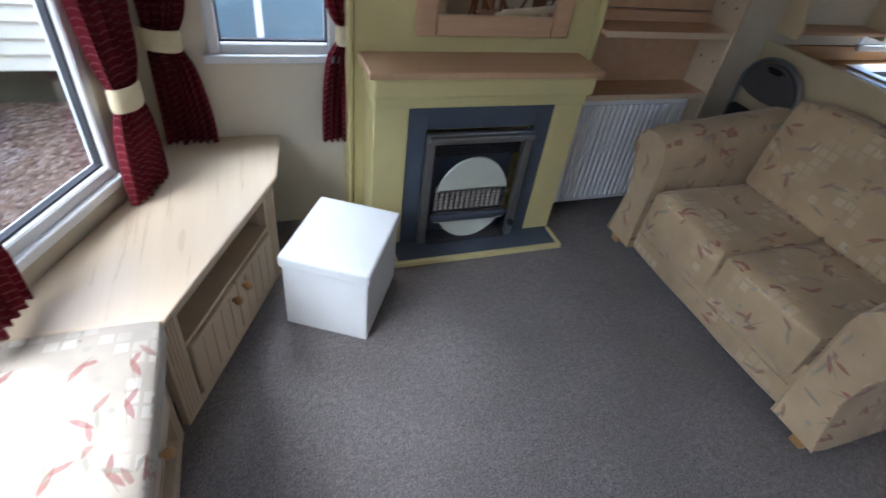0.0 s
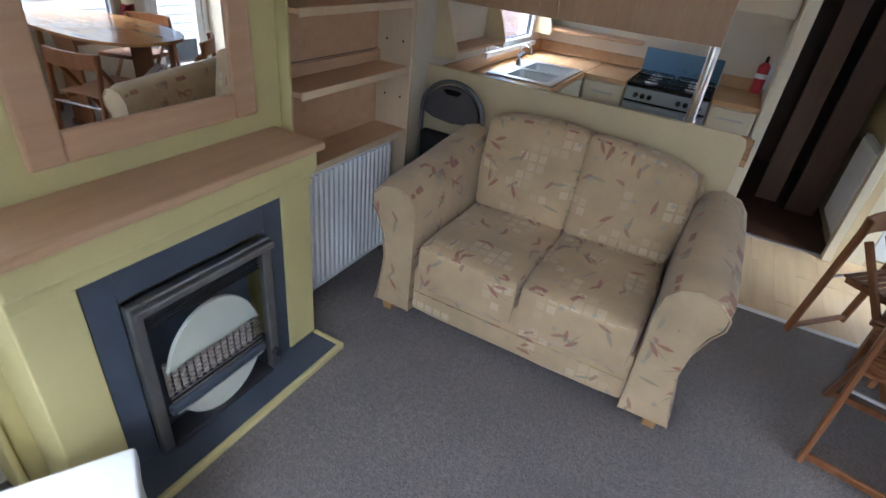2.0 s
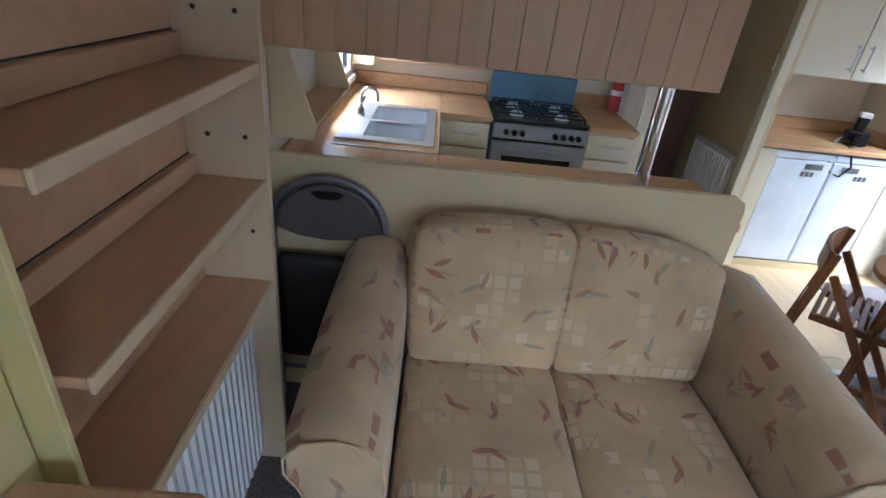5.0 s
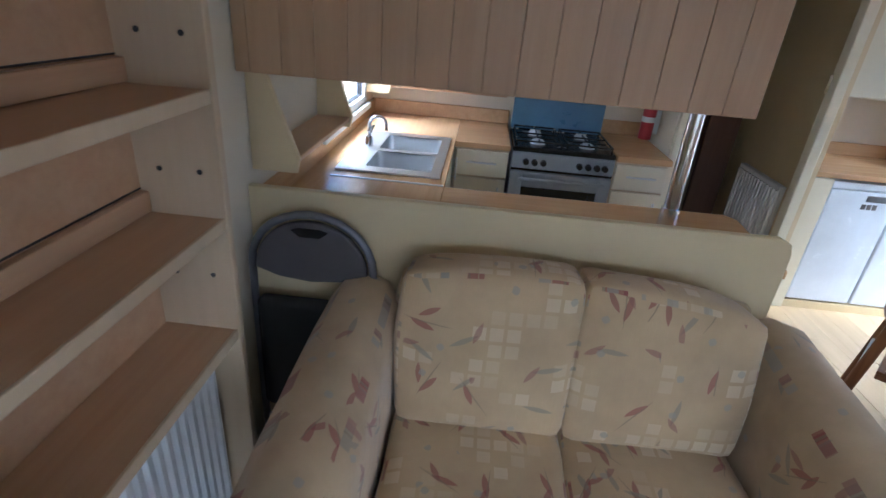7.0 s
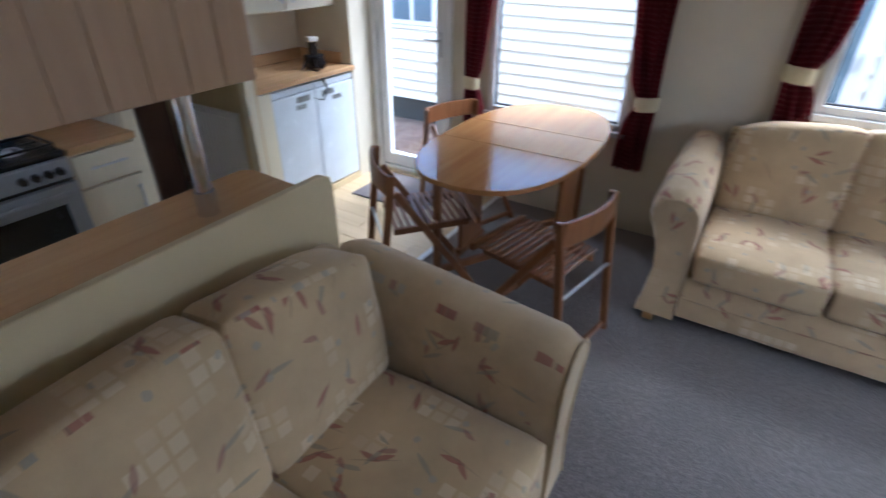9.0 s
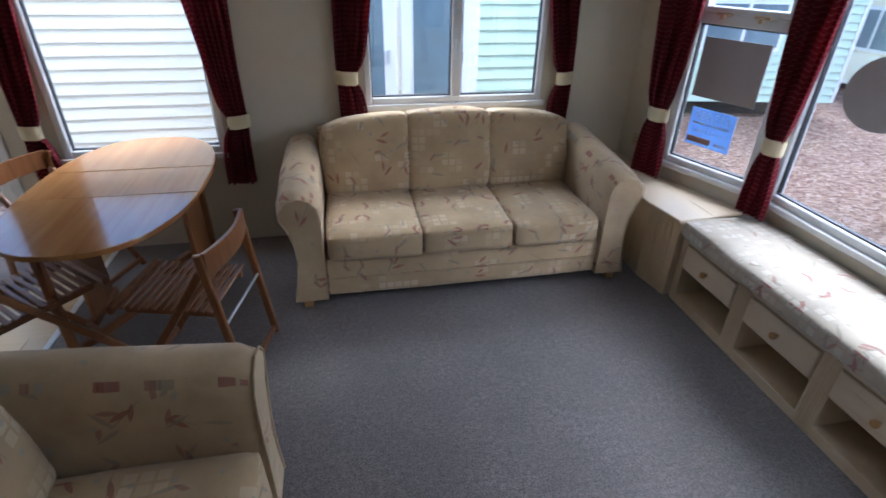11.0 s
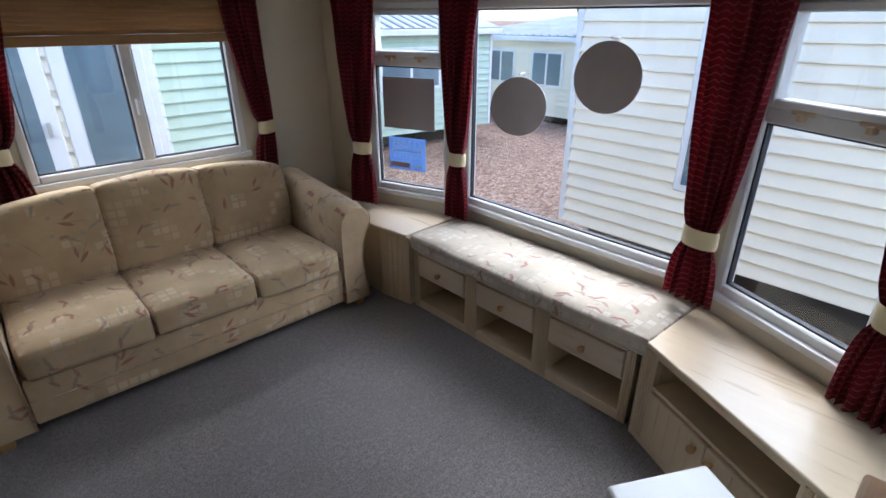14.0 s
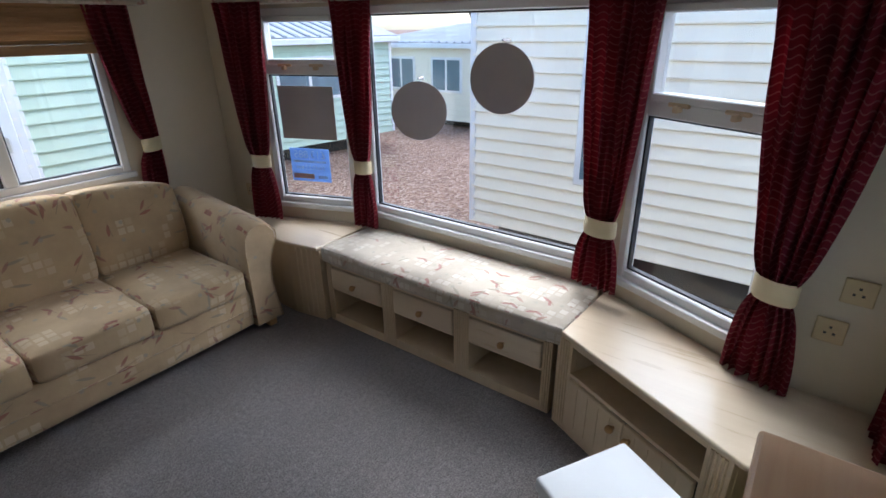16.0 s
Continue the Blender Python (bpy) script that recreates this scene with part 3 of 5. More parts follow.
# ---- curtains ----
def curtain(m, width, top, tie, low, side, group, gap=0.5, seed=0):
    """A gathered burgundy curtain drawn to one side by a tieback. side: 1 when it is tied towards +x."""
    c = thing("curtain", m, "burgundy patterned curtain gathered in a cream tieback", "curtain", group)
    b = bmesh.new()
    uv = b.loops.layers.uv.new("uv")
    nz, nx = 44, 60
    rows, uvs = [], {}
    for j in range(nz + 1):
        z = top + (low - top) * j / nz
        if z > tie:
            k = (z - tie) / (top - tie)
            w = width * (gap + (1 - gap) * k ** 0.8)
        else:
            k = (tie - z) / (tie - low)
            w = width * (gap + 0.2 * math.sin(min(1, k * 1.15) * math.pi / 2))
        near = math.exp(-((z - tie) / 0.06) ** 2)
        w *= 1 - 0.22 * near
        row = []
        for i in range(nx + 1):
            s = i / nx
            x = side * (width * 0.5) - side * w * (1 - s) if side else (s - 0.5) * w
            amp = 0.02 * (1 - 0.5 * near) + 0.004 * math.sin(7 * s + seed)
            ph = 6.5 * math.tau * s + 0.9 * math.sin(3 * s * math.pi + seed) + 0.35 * math.sin(z * 5 + seed)
            y = amp * math.sin(ph) + 0.006 * math.sin(2.3 * ph + z * 4)
            row.append(b.verts.new((x + 0.004 * math.sin(z * 9 + i), y + 0.035, z)))
            uvs[row[-1]] = (s * width * 1.6, z)
        rows.append(row)
    for r0, r1 in zip(rows, rows[1:]):
        for i in range(nx):
            f = b.faces.new((r0[i], r0[i + 1], r1[i + 1], r1[i]))
            for lp in f.loops:
                lp[uv].uv = uvs[lp.vert]
    bmesh.ops.solidify(b, geom=b.faces[:], thickness=0.003)
    part("cloth", b, CURTAIN, c, smooth=True)
    w = width * gap * 0.8
    xc = side * (width * 0.5) - side * w / 2 if side else 0
    ring = []
    for k in range(28):
        a = k * math.tau / 28
        ring.append((xc + (w / 2 + 0.012) * math.cos(a), 0.035 + 0.034 * math.sin(a) * (1 + 0.2 * abs(math.sin(a)))))
    tb = bmesh.new()
    loops = []
    for z, g in ((tie - 0.04, 0.98), (tie - 0.03, 1.03), (tie + 0.03, 1.03), (tie + 0.04, 0.98)):
        loops.append([tb.verts.new((xc + (x - xc) * g, 0.035 + (y - 0.035) * g, z + 0.1 * side * (x - xc))) for x, y in ring])
    for r0, r1 in zip(loops, loops[1:]):
        for i in range(28):
            tb.faces.new((r0[i], r0[(i + 1) % 28], r1[(i + 1) % 28], r1[i]))
    part("tieback", tb, TIE, c, "cream cloth tieback", smooth=True)
    return c


def facing(x, y, deg):
    return pose(x, y, 0, 0, 0, deg)


GB, GS = "bay window curtains", "side window curtains"
curtain(facing(-1.20, -0.46, -70), 0.32, 1.80, 0.90, 0.52, 0, GB, 0.42, 1)
curtain(facing(-1.445, 0.20, -82), 0.27, 1.80, 0.90, 0.52, 0, GB, 0.42, 2)
curtain(facing(-1.415, 1.68, -102), 0.32, 1.80, 0.85, 0.555, 0, GB, 0.5, 3)
curtain(facing(-1.16, 2.37, -112), 0.42, 1.80, 0.86, 0.50, 0, GB, 0.34, 4)
curtain(facing(0.58, S + 0.01, 0), 0.28, 1.80, 1.06, 0.55, 1, GS, 0.5, 5)
curtain(facing(-0.66, S + 0.01, 0), 0.24, 1.80, 1.03, 0.55, -1, GS, 0.45, 6)
curtain(facing(2.38, S + 0.01, 0), 0.22, 1.80, 0.80, 0.40, 1, GS, 0.5, 7)
curtain(facing(1.40, S + 0.01, 0), 0.26, 1.80, 0.82, 0.42, -1, GS, 0.5, 8)
curtain(facing(-0.98, N - 0.01, 180), 0.24, 1.80, 0.92, 0.48, 1, GS, 0.6, 9)
curtain(facing(-0.39, N - 0.01, 180), 0.26, 1.80, 0.95, 0.47, -1, GS, 0.6, 10)


def pelmet(p, q, label="patterned cloth-covered curtain pelmet"):
    p, q = Vector((*p, 0)), Vector((*q, 0))
    dd = (q - p).normalized()
    ob = part("trim_pelmet", box(0, (q - p).length, -0.12, 0.0, 1.79, 1.93, 0.01, 2), CLOTH_B, None, "", False, Matrix.Translation(p) @ Matrix.Rotation(math.atan2(dd.y, dd.x), 4, "Z"))
    return tagged(ob, label, "pelmet", kind="structure")


pelmet((-1.09, 2.62), (-1.38, 1.70))
pelmet((-1.38, 1.70), (-1.38, 0.10))
pelmet((-1.38, 0.10), (-1.12, -0.62))
pelmet((-0.86, S + 0.13), (0.82, S + 0.13))
pelmet((1.22, S + 0.13), (2.56, S + 0.13))
pelmet((-0.28, N - 0.13), (-1.12, N - 0.13))

# slatted blind over the sofa window
bl = thing("blind", pose(-0.02, S + 0.035, 0), "brown slatted wooden blind, half raised", "blind")
for k in range(9):
    z = 1.78 - k * 0.021
    part("slat", box(-0.55, 0.55, -0.014, 0.014, z - 0.0015, z + 0.0015, 0, 1, None, Matrix.Translation((0, 0, z)) @ Matrix.Rotation(radians(48), 4, "X") @ Matrix.Translation((0, 0, -z))), BLIND, bl)
part("bottom_rail", box(-0.55, 0.55, -0.014, 0.014, 1.55, 1.60, 0.004), BLIND, bl)
part("cord", rod((0.5, 0.012, 1.56), (0.52, 0.02, 1.12), 0.002, seg=6), DARK, bl)

# ---- bay seat, cabinets and worktops ----
WT = 0.492


def bay_unit(y0, y1):
    """One drawer over an open cubby, between fluted posts."""
    c = thing("seat_cabinet", pose(-1.08, (y0 + y1) / 2, 0), "pale ash seat cabinet with a drawer above an open cubby", "cabinet", "bay seat cabinets")
    h = (y1 - y0) / 2
    for s, nm in zip(((-0.38, 0.0, -h, -h + 0.045, 0, 0.40), (-0.38, 0.0, h - 0.045, h, 0, 0.40), (-0.38, 0, -h + 0.045, h - 0.045, 0, 0.055), (-0.38, -0.01, -h + 0.045, h - 0.045, 0.215, 0.232), (-0.38, -0.36, -h + 0.045, h - 0.045, 0.055, 0.40), (-0.36, 0, -h + 0.045, h - 0.045, 0.375, 0.40)), ("post", "post", "bottom_board", "shelf", "back_panel", "top_rail")):
        part(nm, box(*s, 0.002), PALE, c)
    dr = part("drawer_front", box(-0.016, 0.012, -h + 0.05, h - 0.05, 0.235, 0.372, 0.006, 2), PALE_Y, c)
    k = rod((0.012, 0, 0.30), (0.024, 0, 0.30), 0.008)
    bmesh.ops.create_uvsphere(k, u_segments=14, v_segments=9, radius=0.017, matrix=Matrix.Translation((0.034, 0, 0.30)))
    part("knob", k, BRASS, dr, "turned wooden knob", True)
    for s in (-h + 0.022, h - 0.022):
        fl = bmesh.new()
        for g in (-0.012, 0.0, 0.012):
            rod((0.002, s + g, 0.02), (0.002, s + g, 0.39), 0.0048, seg=8, bm=fl)
        part("fluting", fl, PALE, c)


for y0, y1 in ((0.17, 0.655), (0.657, 1.142), (1.144, 1.63)):
    bay_unit(y0, y1)
sq = thing("seat_cushion", pose(-1.26, 0.92, 0.40), "patterned cream window-seat cushion with red leaf sprigs", "cushion")
part("cover", cushion(-0.24, 0.22, -0.745, 0.765, 0.004, 0.105, 0.025, 0.012, 11, 3), CLOTH_B, sq, smooth=True)


def top_slab(name, pts, label):
    return tagged(part(name, prism(pts, "z", WT - 0.022, WT, 0.007), PALE_Y), label, "worktop")


top_slab("cabinet_top", [(-1.04, 1.68), (-0.69, 2.40), (-0.65, 2.755), (-1.16, 2.755), (-1.18, 2.37), (-1.49, 1.70)], "pale ash worktop on the bay corner cabinet")
top_slab("cabinet_top", [(-1.03, 0.16), (-1.49, 0.14), (-1.26, -0.52), (-1.245, -0.93), (-1.02, -0.93), (-0.99, -0.10)], "pale ash worktop on the corner cabinet beside the sofa")
# television cabinet under the right-hand top: open slot over two doors
tvd = Vector((0.35, 0.72, 0)).normalized()
tm = Matrix.Translation((-1.06, 1.66, 0)) @ Matrix.Rotation(math.atan2(tvd.y, tvd.x), 4, "Z")
tv = thing("corner_cabinet", tm, "pale ash corner cabinet with an open slot over two doors", "cabinet")
TL = 0.80
for s, nm in zip(((0, 0.09, 0.0, 0.03, 0, 0.468), (TL - 0.09, TL, 0.0, 0.03, 0, 0.468), (0.09, TL - 0.09, 0.0, 0.03, 0, 0.05), (0.09, TL - 0.09, 0.0, 0.02, 0.445, 0.468), (0.09, TL - 0.09, 0.0, 0.3, 0.30, 0.318), (0.07, 0.09, 0.03, 0.3, 0.0, 0.468), (TL - 0.09, TL - 0.07, 0.03, 0.3, 0.0, 0.468), (0.09, TL - 0.09, 0.29, 0.3, 0.30, 0.468)), ("post", "post", "bottom_rail", "top_rail", "shelf", "side_panel", "side_panel", "back_panel")):
    part(nm, box(*s, 0.002), PALE, tv)
for a, c, kx in ((0.095, TL / 2 - 0.002, TL / 2 - 0.04), (TL / 2 + 0.002, TL - 0.095, TL / 2 + 0.04)):
    dbm = box(a, c, -0.014, 0.006, 0.055, 0.297, 0.004)
    for g in range(1, 5):
        x = a + (c - a) * g / 5
        box(x - 0.002, x + 0.002, -0.0165, -0.013, 0.075, 0.28, 0, 1, dbm)
    dr = part("door", dbm, PALE, tv)
    k = rod((kx, -0.014, 0.25), (kx, -0.026, 0.25), 0.008)
    bmesh.ops.create_uvsphere(k, u_segments=14, v_segments=9, radius=0.017, matrix=Matrix.Translation((kx, -0.035, 0.25)))
    part("knob", k, BRASS, dr, "turned wooden knob", True)
for x0 in (0.02, TL - 0.07):
    fl = bmesh.new()
    for g in range(4):
        rod((x0 + g * 0.016, 0.0, 0.03), (x0 + g * 0.016, 0.0, 0.46), 0.006, seg=8, bm=fl)
    part("fluting", fl, PALE, tv)
part("side_panel", box(TL - 0.02, TL, 0.03, 0.34, 0.0, 0.468, 0.002), PALE, tv)
sc = thing("corner_cabinet", pose(0, 0, 0), "pale ash corner cabinet beside the long sofa", "cabinet")
part("body", prism([(-1.05, 0.155), (-1.35, 0.13), (-1.24, -0.52), (-1.23, -0.92), (-1.04, -0.92), (-1.01, -0.08)], "z", 0.0, WT - 0.024, 0.004, 1), PALE, sc)
fl = bmesh.new()
for g in range(4):
    t = 0.25 + g * 0.17
    rod((-1.01 - 0.04 * t, -0.08 + 0.235 * t, 0.02), (-1.01 - 0.04 * t, -0.08 + 0.235 * t, 0.46), 0.006, seg=8, bm=fl)
part("fluting", fl, PALE, sc)


def socket(m, label):
    s = thing("wall_socket", m, label, "socket", "wall sockets")
    part("plate", box(-0.043, 0.043, 0.0, 0.009, -0.043, 0.043, 0.004, 2), PANELW, s)
    for x, z in ((-0.012, -0.008), (0.012, -0.008), (0.0, 0.014)):
        part("slot", box(x - 0.004, x + 0.004, 0.0085, 0.0105, z - 0.004, z + 0.004), DARK, s)


socket(pose(-1.178, 2.57, 0.89, 0, 0, -93), "white single wall socket above the corner worktop")
socket(pose(-1.178, 2.53, 0.74, 0, 0, -93), "white single wall socket above the corner worktop")
socket(pose(-1.247, -0.74, 0.64, 0, 0, -90), "white wall socket beside the long sofa")

# ---- chimney breast, fireplace, mirror ----
br = thing("chimney_breast", pose(0, 0, 0), "pale yellow boarded chimney breast", "chimney breast", kind="structure")
part("front_board", box(-0.34, 0.76, 2.645, 2.757, 0.0, CEILING - 0.002, 0.004), YELLOW, br)
part("corner_trim", box(-0.362, -0.342, 2.63, 2.757, 0.0, CEILING - 0.003, 0.006, 2), YELLOW, br)
fp = thing("fireplace", pose(0.2, 2.645, 0), "pale yellow fire surround with a beech-topped mantel", "fireplace")
for s, nm in (((-0.49, -0.34, -0.19, 0, 0.03, 0.74), "jamb"), ((0.345, 0.49, -0.19, 0, 0.03, 0.74), "jamb"), ((-0.49, 0.49, -0.20, 0, 0.74, 0.875), "lintel")):
    part(nm, box(*s, 0.005, 2), YELLOW, fp)
part("cornice", box(-0.50, 0.50, -0.225, -0.002, 0.79, 0.874, 0.012, 2), YELLOW, fp)
part("mantel_shelf", box(-0.525, 0.52, -0.245, 0.0, 0.876, 0.906, 0.009, 2), BEECH, fp)
hz = bmesh.new()
box(-0.38, 0.50, -0.345, -0.325, 0, 0.03, 0.003, 1, hz)
box(-0.40, -0.38, -0.345, -0.19, 0, 0.03, 0.003, 1, hz)
box(0.48, 0.50, -0.325, -0.19, 0, 0.03, 0.003, 1, hz)
part("hearth_edge", hz, YELLOW, fp)
part("hearth", box(-0.379, 0.479, -0.324, -0.02, 0, 0.024, 0.002), SLATE, fp)
for s in ((-0.339, -0.255, -0.185, -0.16, 0.025, 0.738), (0.26, 0.344, -0.185, -0.16, 0.025, 0.738), (-0.255, 0.26, -0.185, -0.16, 0.635, 0.738)):
    part("slate_panel", box(*s, 0.002, 1), SLATE, fp)
fire = thing("gas_fire", pose(0.2, 2.46, 0.025), "grey metal gas fire with an ivory oval glass front", "heater")
tr = bmesh.new()
for s in ((-0.255, -0.215, -0.03, 0.0, 0.0, 0.60), (0.22, 0.26, -0.03, 0.0, 0.0, 0.60), (-0.215, 0.22, -0.03, 0.0, 0.545, 0.60)):
    box(*s, 0.006, 2, tr)
part("trim_frame", tr, PEWTER, fire)
part("hood", box(-0.25, 0.255, -0.055, -0.028, 0.565, 0.592, 0.006, 2), PEWTER, fire)
part("cavity", box(-0.214, 0.219, 0.06, 0.08, 0.0, 0.545), SLATE, fire)
gr = bmesh.new()
for k in range(4):
    box(-0.205, 0.21, -0.018, 0.05, 0.485 + k * 0.014, 0.490 + k * 0.014, 0.001, 1, gr)
part("grille", gr, DARK, fire)


def oval(rx, rz, y0, y1, z_from, z_to, cz):
    pts = []
    for k in range(48):
        a = k * math.tau / 48
        pts.append((rx * math.cos(a), max(z_from, min(z_to, cz + rz * math.sin(a)))))
    return prism(pts, "y", y0, y1, 0.003, 1)


part("oval_glass", oval(0.185, 0.225, -0.02, -0.005, 0.30, 0.48, 0.245), FIREWHITE, fire, "ivory upper oval panel")
part("oval_base", oval(0.185, 0.225, -0.028, -0.005, 0.02, 0.125, 0.245), FIREWHITE, fire, "ivory lower oval panel")
rad = bmesh.new()
for k in range(13):
    x = -0.165 + k * 0.0275
    rod((x, 0.02, 0.165), (x, 0.02, 0.30), 0.009, seg=8, bm=rad)
part("ceramic_radiants", rad, CERAMIC, fire)
gd = bmesh.new()
for k in range(7):
    rod((-0.19, -0.018, 0.172 + k * 0.019), (0.19, -0.018, 0.172 + k * 0.019), 0.0022, seg=6, bm=gd)
part("wire_guard", gd, CHROME, fire)
part("burner_bar", box(-0.2, 0.2, -0.03, -0.004, 0.125, 0.16, 0.008, 2), SLATE, fire)
kn = rod((0.235, -0.03, 0.09), (0.235, -0.052, 0.09), 0.016)
part("control_knob", kn, DARK, fire)
part("bottom_tray", box(-0.21, 0.215, -0.04, 0.05, 0.0, 0.02, 0.004), DARK, fire)

mi = thing("mirror", pose(0.265, 2.64, 0), "rectangular wall mirror in a wide pink-beech frame", "mirror")
mf = bmesh.new()
for s in ((-0.355, -0.265, -0.025, 0.0, 0.975, 1.76), (0.265, 0.355, -0.025, 0.0, 0.975, 1.76), (-0.265, 0.265, -0.025, 0.0, 0.975, 1.06), (-0.265, 0.265, -0.025, 0.0, 1.675, 1.76)):
    box(*s, 0.008, 2, mf)
part("frame", mf, BEECH, mi)
part("mirror_glass", box(-0.268, 0.268, -0.012, -0.004, 1.056, 1.68), MIRROR, mi)

# ---- shelves and radiator ----
su = thing("shelf_unit", pose(0, 0, 0), "built-in beech shelving with bare open shelves", "shelving")
part("back_panel", box(0.76, 1.498, 2.742, 2.757, 0.70, CEILING - 0.004), BEECH_Y, su)
part("side_panel", box(1.498, 1.521, 2.55, 2.757, 0.0, CEILING - 0.004, 0.002), PALE, su)
part("side_panel", box(0.762, 0.775, 2.60, 2.74, 0.7, CEILING - 0.004, 0.002), YELLOW, su)
for z in (0.73, 1.03, 1.312, 1.60, 1.86):
    sh = part("shelf", box(0.776, 1.497, 2.562, 2.741, z - 0.02, z, 0.002), BEECH, su)
    part("lipping", box(0.776, 1.497, 2.554, 2.562, z - 0.028, z + 0.002, 0.003, 2), PALE, sh)
    if z > 0.8:
        part("batten", box(0.778, 1.496, 2.722, 2.741, z + 0.002, z + 0.05, 0.002), BEECH, su)
        # solid dark strip that paints the shadow line above the batten
        part("shadow_gap", box(0.778, 1.496, 2.7405, 2.7425, z + 0.052, z + 0.056), DARK, su)
for z in (0.88, 1.135, 1.415):
    for y in (2.60, 2.69):
        part("peg_hole", rod((1.4965, y, z), (1.4985, y, z), 0.006, seg=10), DARK, su)


def radiator(m, w, lo, hi, label):
    r = thing("radiator", m, label, "radiator")
    b = box(-w / 2, w / 2, 0.0, 0.012, lo, hi, 0.004, 1)
    n = int(w / 0.034)
    for k in range(n):
        x = -w / 2 + (k + 0.5) * w / n
        part("rib", prism([(x - 0.012, 0.001), (x - 0.007, -0.011), (x + 0.007, -0.011), (x + 0.012, 0.001)], "z", lo + 0.03, hi - 0.03), RADWHITE, r)
    part("panel", b, RADWHITE, r)
    part("top_grille", box(-w / 2, w / 2, 0.012, 0.06, hi - 0.012, hi - 0.002, 0.003), RADWHITE, r)
    for x in (-w / 2 + 0.004, w / 2 - 0.004):
        part("side_cover", box(x - 0.003, x + 0.003, 0.013, 0.06, lo + 0.02, hi - 0.013, 0.001), RADWHITE, r)
    vb = rod((w / 2 - 0.02, 0.03, 0.0), (w / 2 - 0.02, 0.03, lo), 0.008)
    part("pipe", vb, CHROME, r)
    return r


radiator(pose(1.13, 2.62, 0), 0.68, 0.06, 0.68, "white ribbed panel radiator beneath the shelves")


# ---- sofas ----
def sofa(m, seats, width, label, depth=0.84, base_z=0.05):
    """A scroll-armed fabric sofa. Its front looks along -y, its middle at x = 0, its front face at y = 0."""
    s = thing("sofa", m, label, "sofa", "living room sofas")
    arm = 0.215 if seats < 3 else 0.2
    inner = width - 2 * arm - 0.06
    thick = (width - inner - 0.03) / 2 / 0.205
    bs = cushion(-inner / 2 - 0.02, inner / 2 + 0.02, 0.0, depth - 0.05, base_z, 0.30, 0.03, 0.006, 8, 1)
    part("base", bs, CLOTH, s, smooth=True)
    part("seam", tube([(-inner / 2, -0.008, 0.175), (0, -0.009, 0.174), (inner / 2, -0.008, 0.175)], 0.004, 6), CLOTH, s.children[-1])
    for e in (-1, 1):
        # arm outline, seen from the front, rolled outwards
        out = [(0.0, base_z), (0.0, 0.52), (0.01, 0.585), (0.045, 0.625), (0.10, 0.64), (0.165, 0.625), (0.205, 0.58), (0.205, 0.535), (0.175, 0.485), (0.145, 0.40), (0.135, 0.30), (0.15, 0.18), (0.175, base_z)]
        bm = bmesh.new()
        rings = []
        for j in range(15):
            t = j / 14
            y = -0.015 + t * (depth + 0.01)
            grow = 1.06 + 0.15 * t ** 1.2
            pin = 0.965 if j in (0, 14) else 1.0
            ring = []
            for u, z in out:
                zz = base_z + (z - base_z) * (grow if z > 0.3 else 1) * (pin if z > 0.3 else 1)
                uu = 0.085 + (u * thick - 0.085) * (0.9 if j in (0, 14) else 1) * (1 - 0.25 * max(0, t - 0.5) * (u > 0.09))
                p = Vector((e * (inner / 2 + 0.015 + uu), y, zz))
                p += 0.005 * noise.noise_vector(p * 6)
                ring.append(bm.verts.new(p))
            rings.append(ring)
        for a, c in zip(rings, rings[1:]):
            for i in range(len(out)):
                bm.faces.new((a[i], a[(i + 1) % len(out)], c[(i + 1) % len(out)], c[i]))
        bm.faces.new(rings[0])
        bm.faces.new(rings[-1][::-1])
        bmesh.ops.subdivide_edges(bm, edges=bm.edges[:], cuts=1, smooth=0.6)
        part("armrest", bm, CLOTH_ARM, s, smooth=True)
        pipe = [(e * (inner / 2 + 0.015 + 0.085 + (u * thick - 0.085) * 0.95), -0.018, base_z + (z - base_z) * (1.03 if z > 0.3 else 1)) for u, z in out]
        part("piping", tube(pipe, 0.0035, 6), CLOTH, s.children[-1])
    bk = cushion(-inner / 2 - 0.03, inner / 2 + 0.03, depth - 0.10, depth, base_z, 0.80, 0.04, 0.01, 9, 5)
    part("back_frame", bk, CLOTH, s, smooth=True)
    w = inner / seats
    for k in range(seats):
        x0 = -inner / 2 + k * w
        low = 0.2 if seats < 3 else 0.272
        st = cushion(x0 + 0.002, x0 + w - 0.002, -0.018, depth - 0.17, low, 0.43, 0.035, 0.01, 10, k)
        part("seat_cushion", st, CLOTH, s, smooth=True)
    for k in range(seats):
        x0 = -inner / 2 + k * w
        mid = (k + 0.5) / seats - 0.5
        hgt = 0.90
        tilt = Matrix.Translation((0, depth - 0.28, 0.45)) @ Matrix.Rotation(radians(-9), 4, "X") @ Matrix.Translation((0, -(depth - 0.28), -0.45))
        bc = cushion(x0 + 0.002, x0 + w - 0.002, depth - 0.28, depth - 0.10, 0.425, hgt, 0.026, 0.022, 12, 10 + k)
        side = 1 if mid > 0.01 else -1 if mid < -0.01 else 0
        for v in bc.verts:
            if v.co.z > 0.6:
                q = ((v.co.x - x0) / w - 0.5) * side
                fall = (0.05 * (q + 0.5) * abs(side) + 0.2 * max(0, q - 0.22) ** 2) * (0.35 if seats < 3 and side < 0 else 1)
                v.co.z -= fall * (v.co.z - 0.6) / 0.28
        bc.transform(tilt)
        part("back_cushion", bc, CLOTH, s, smooth=True)
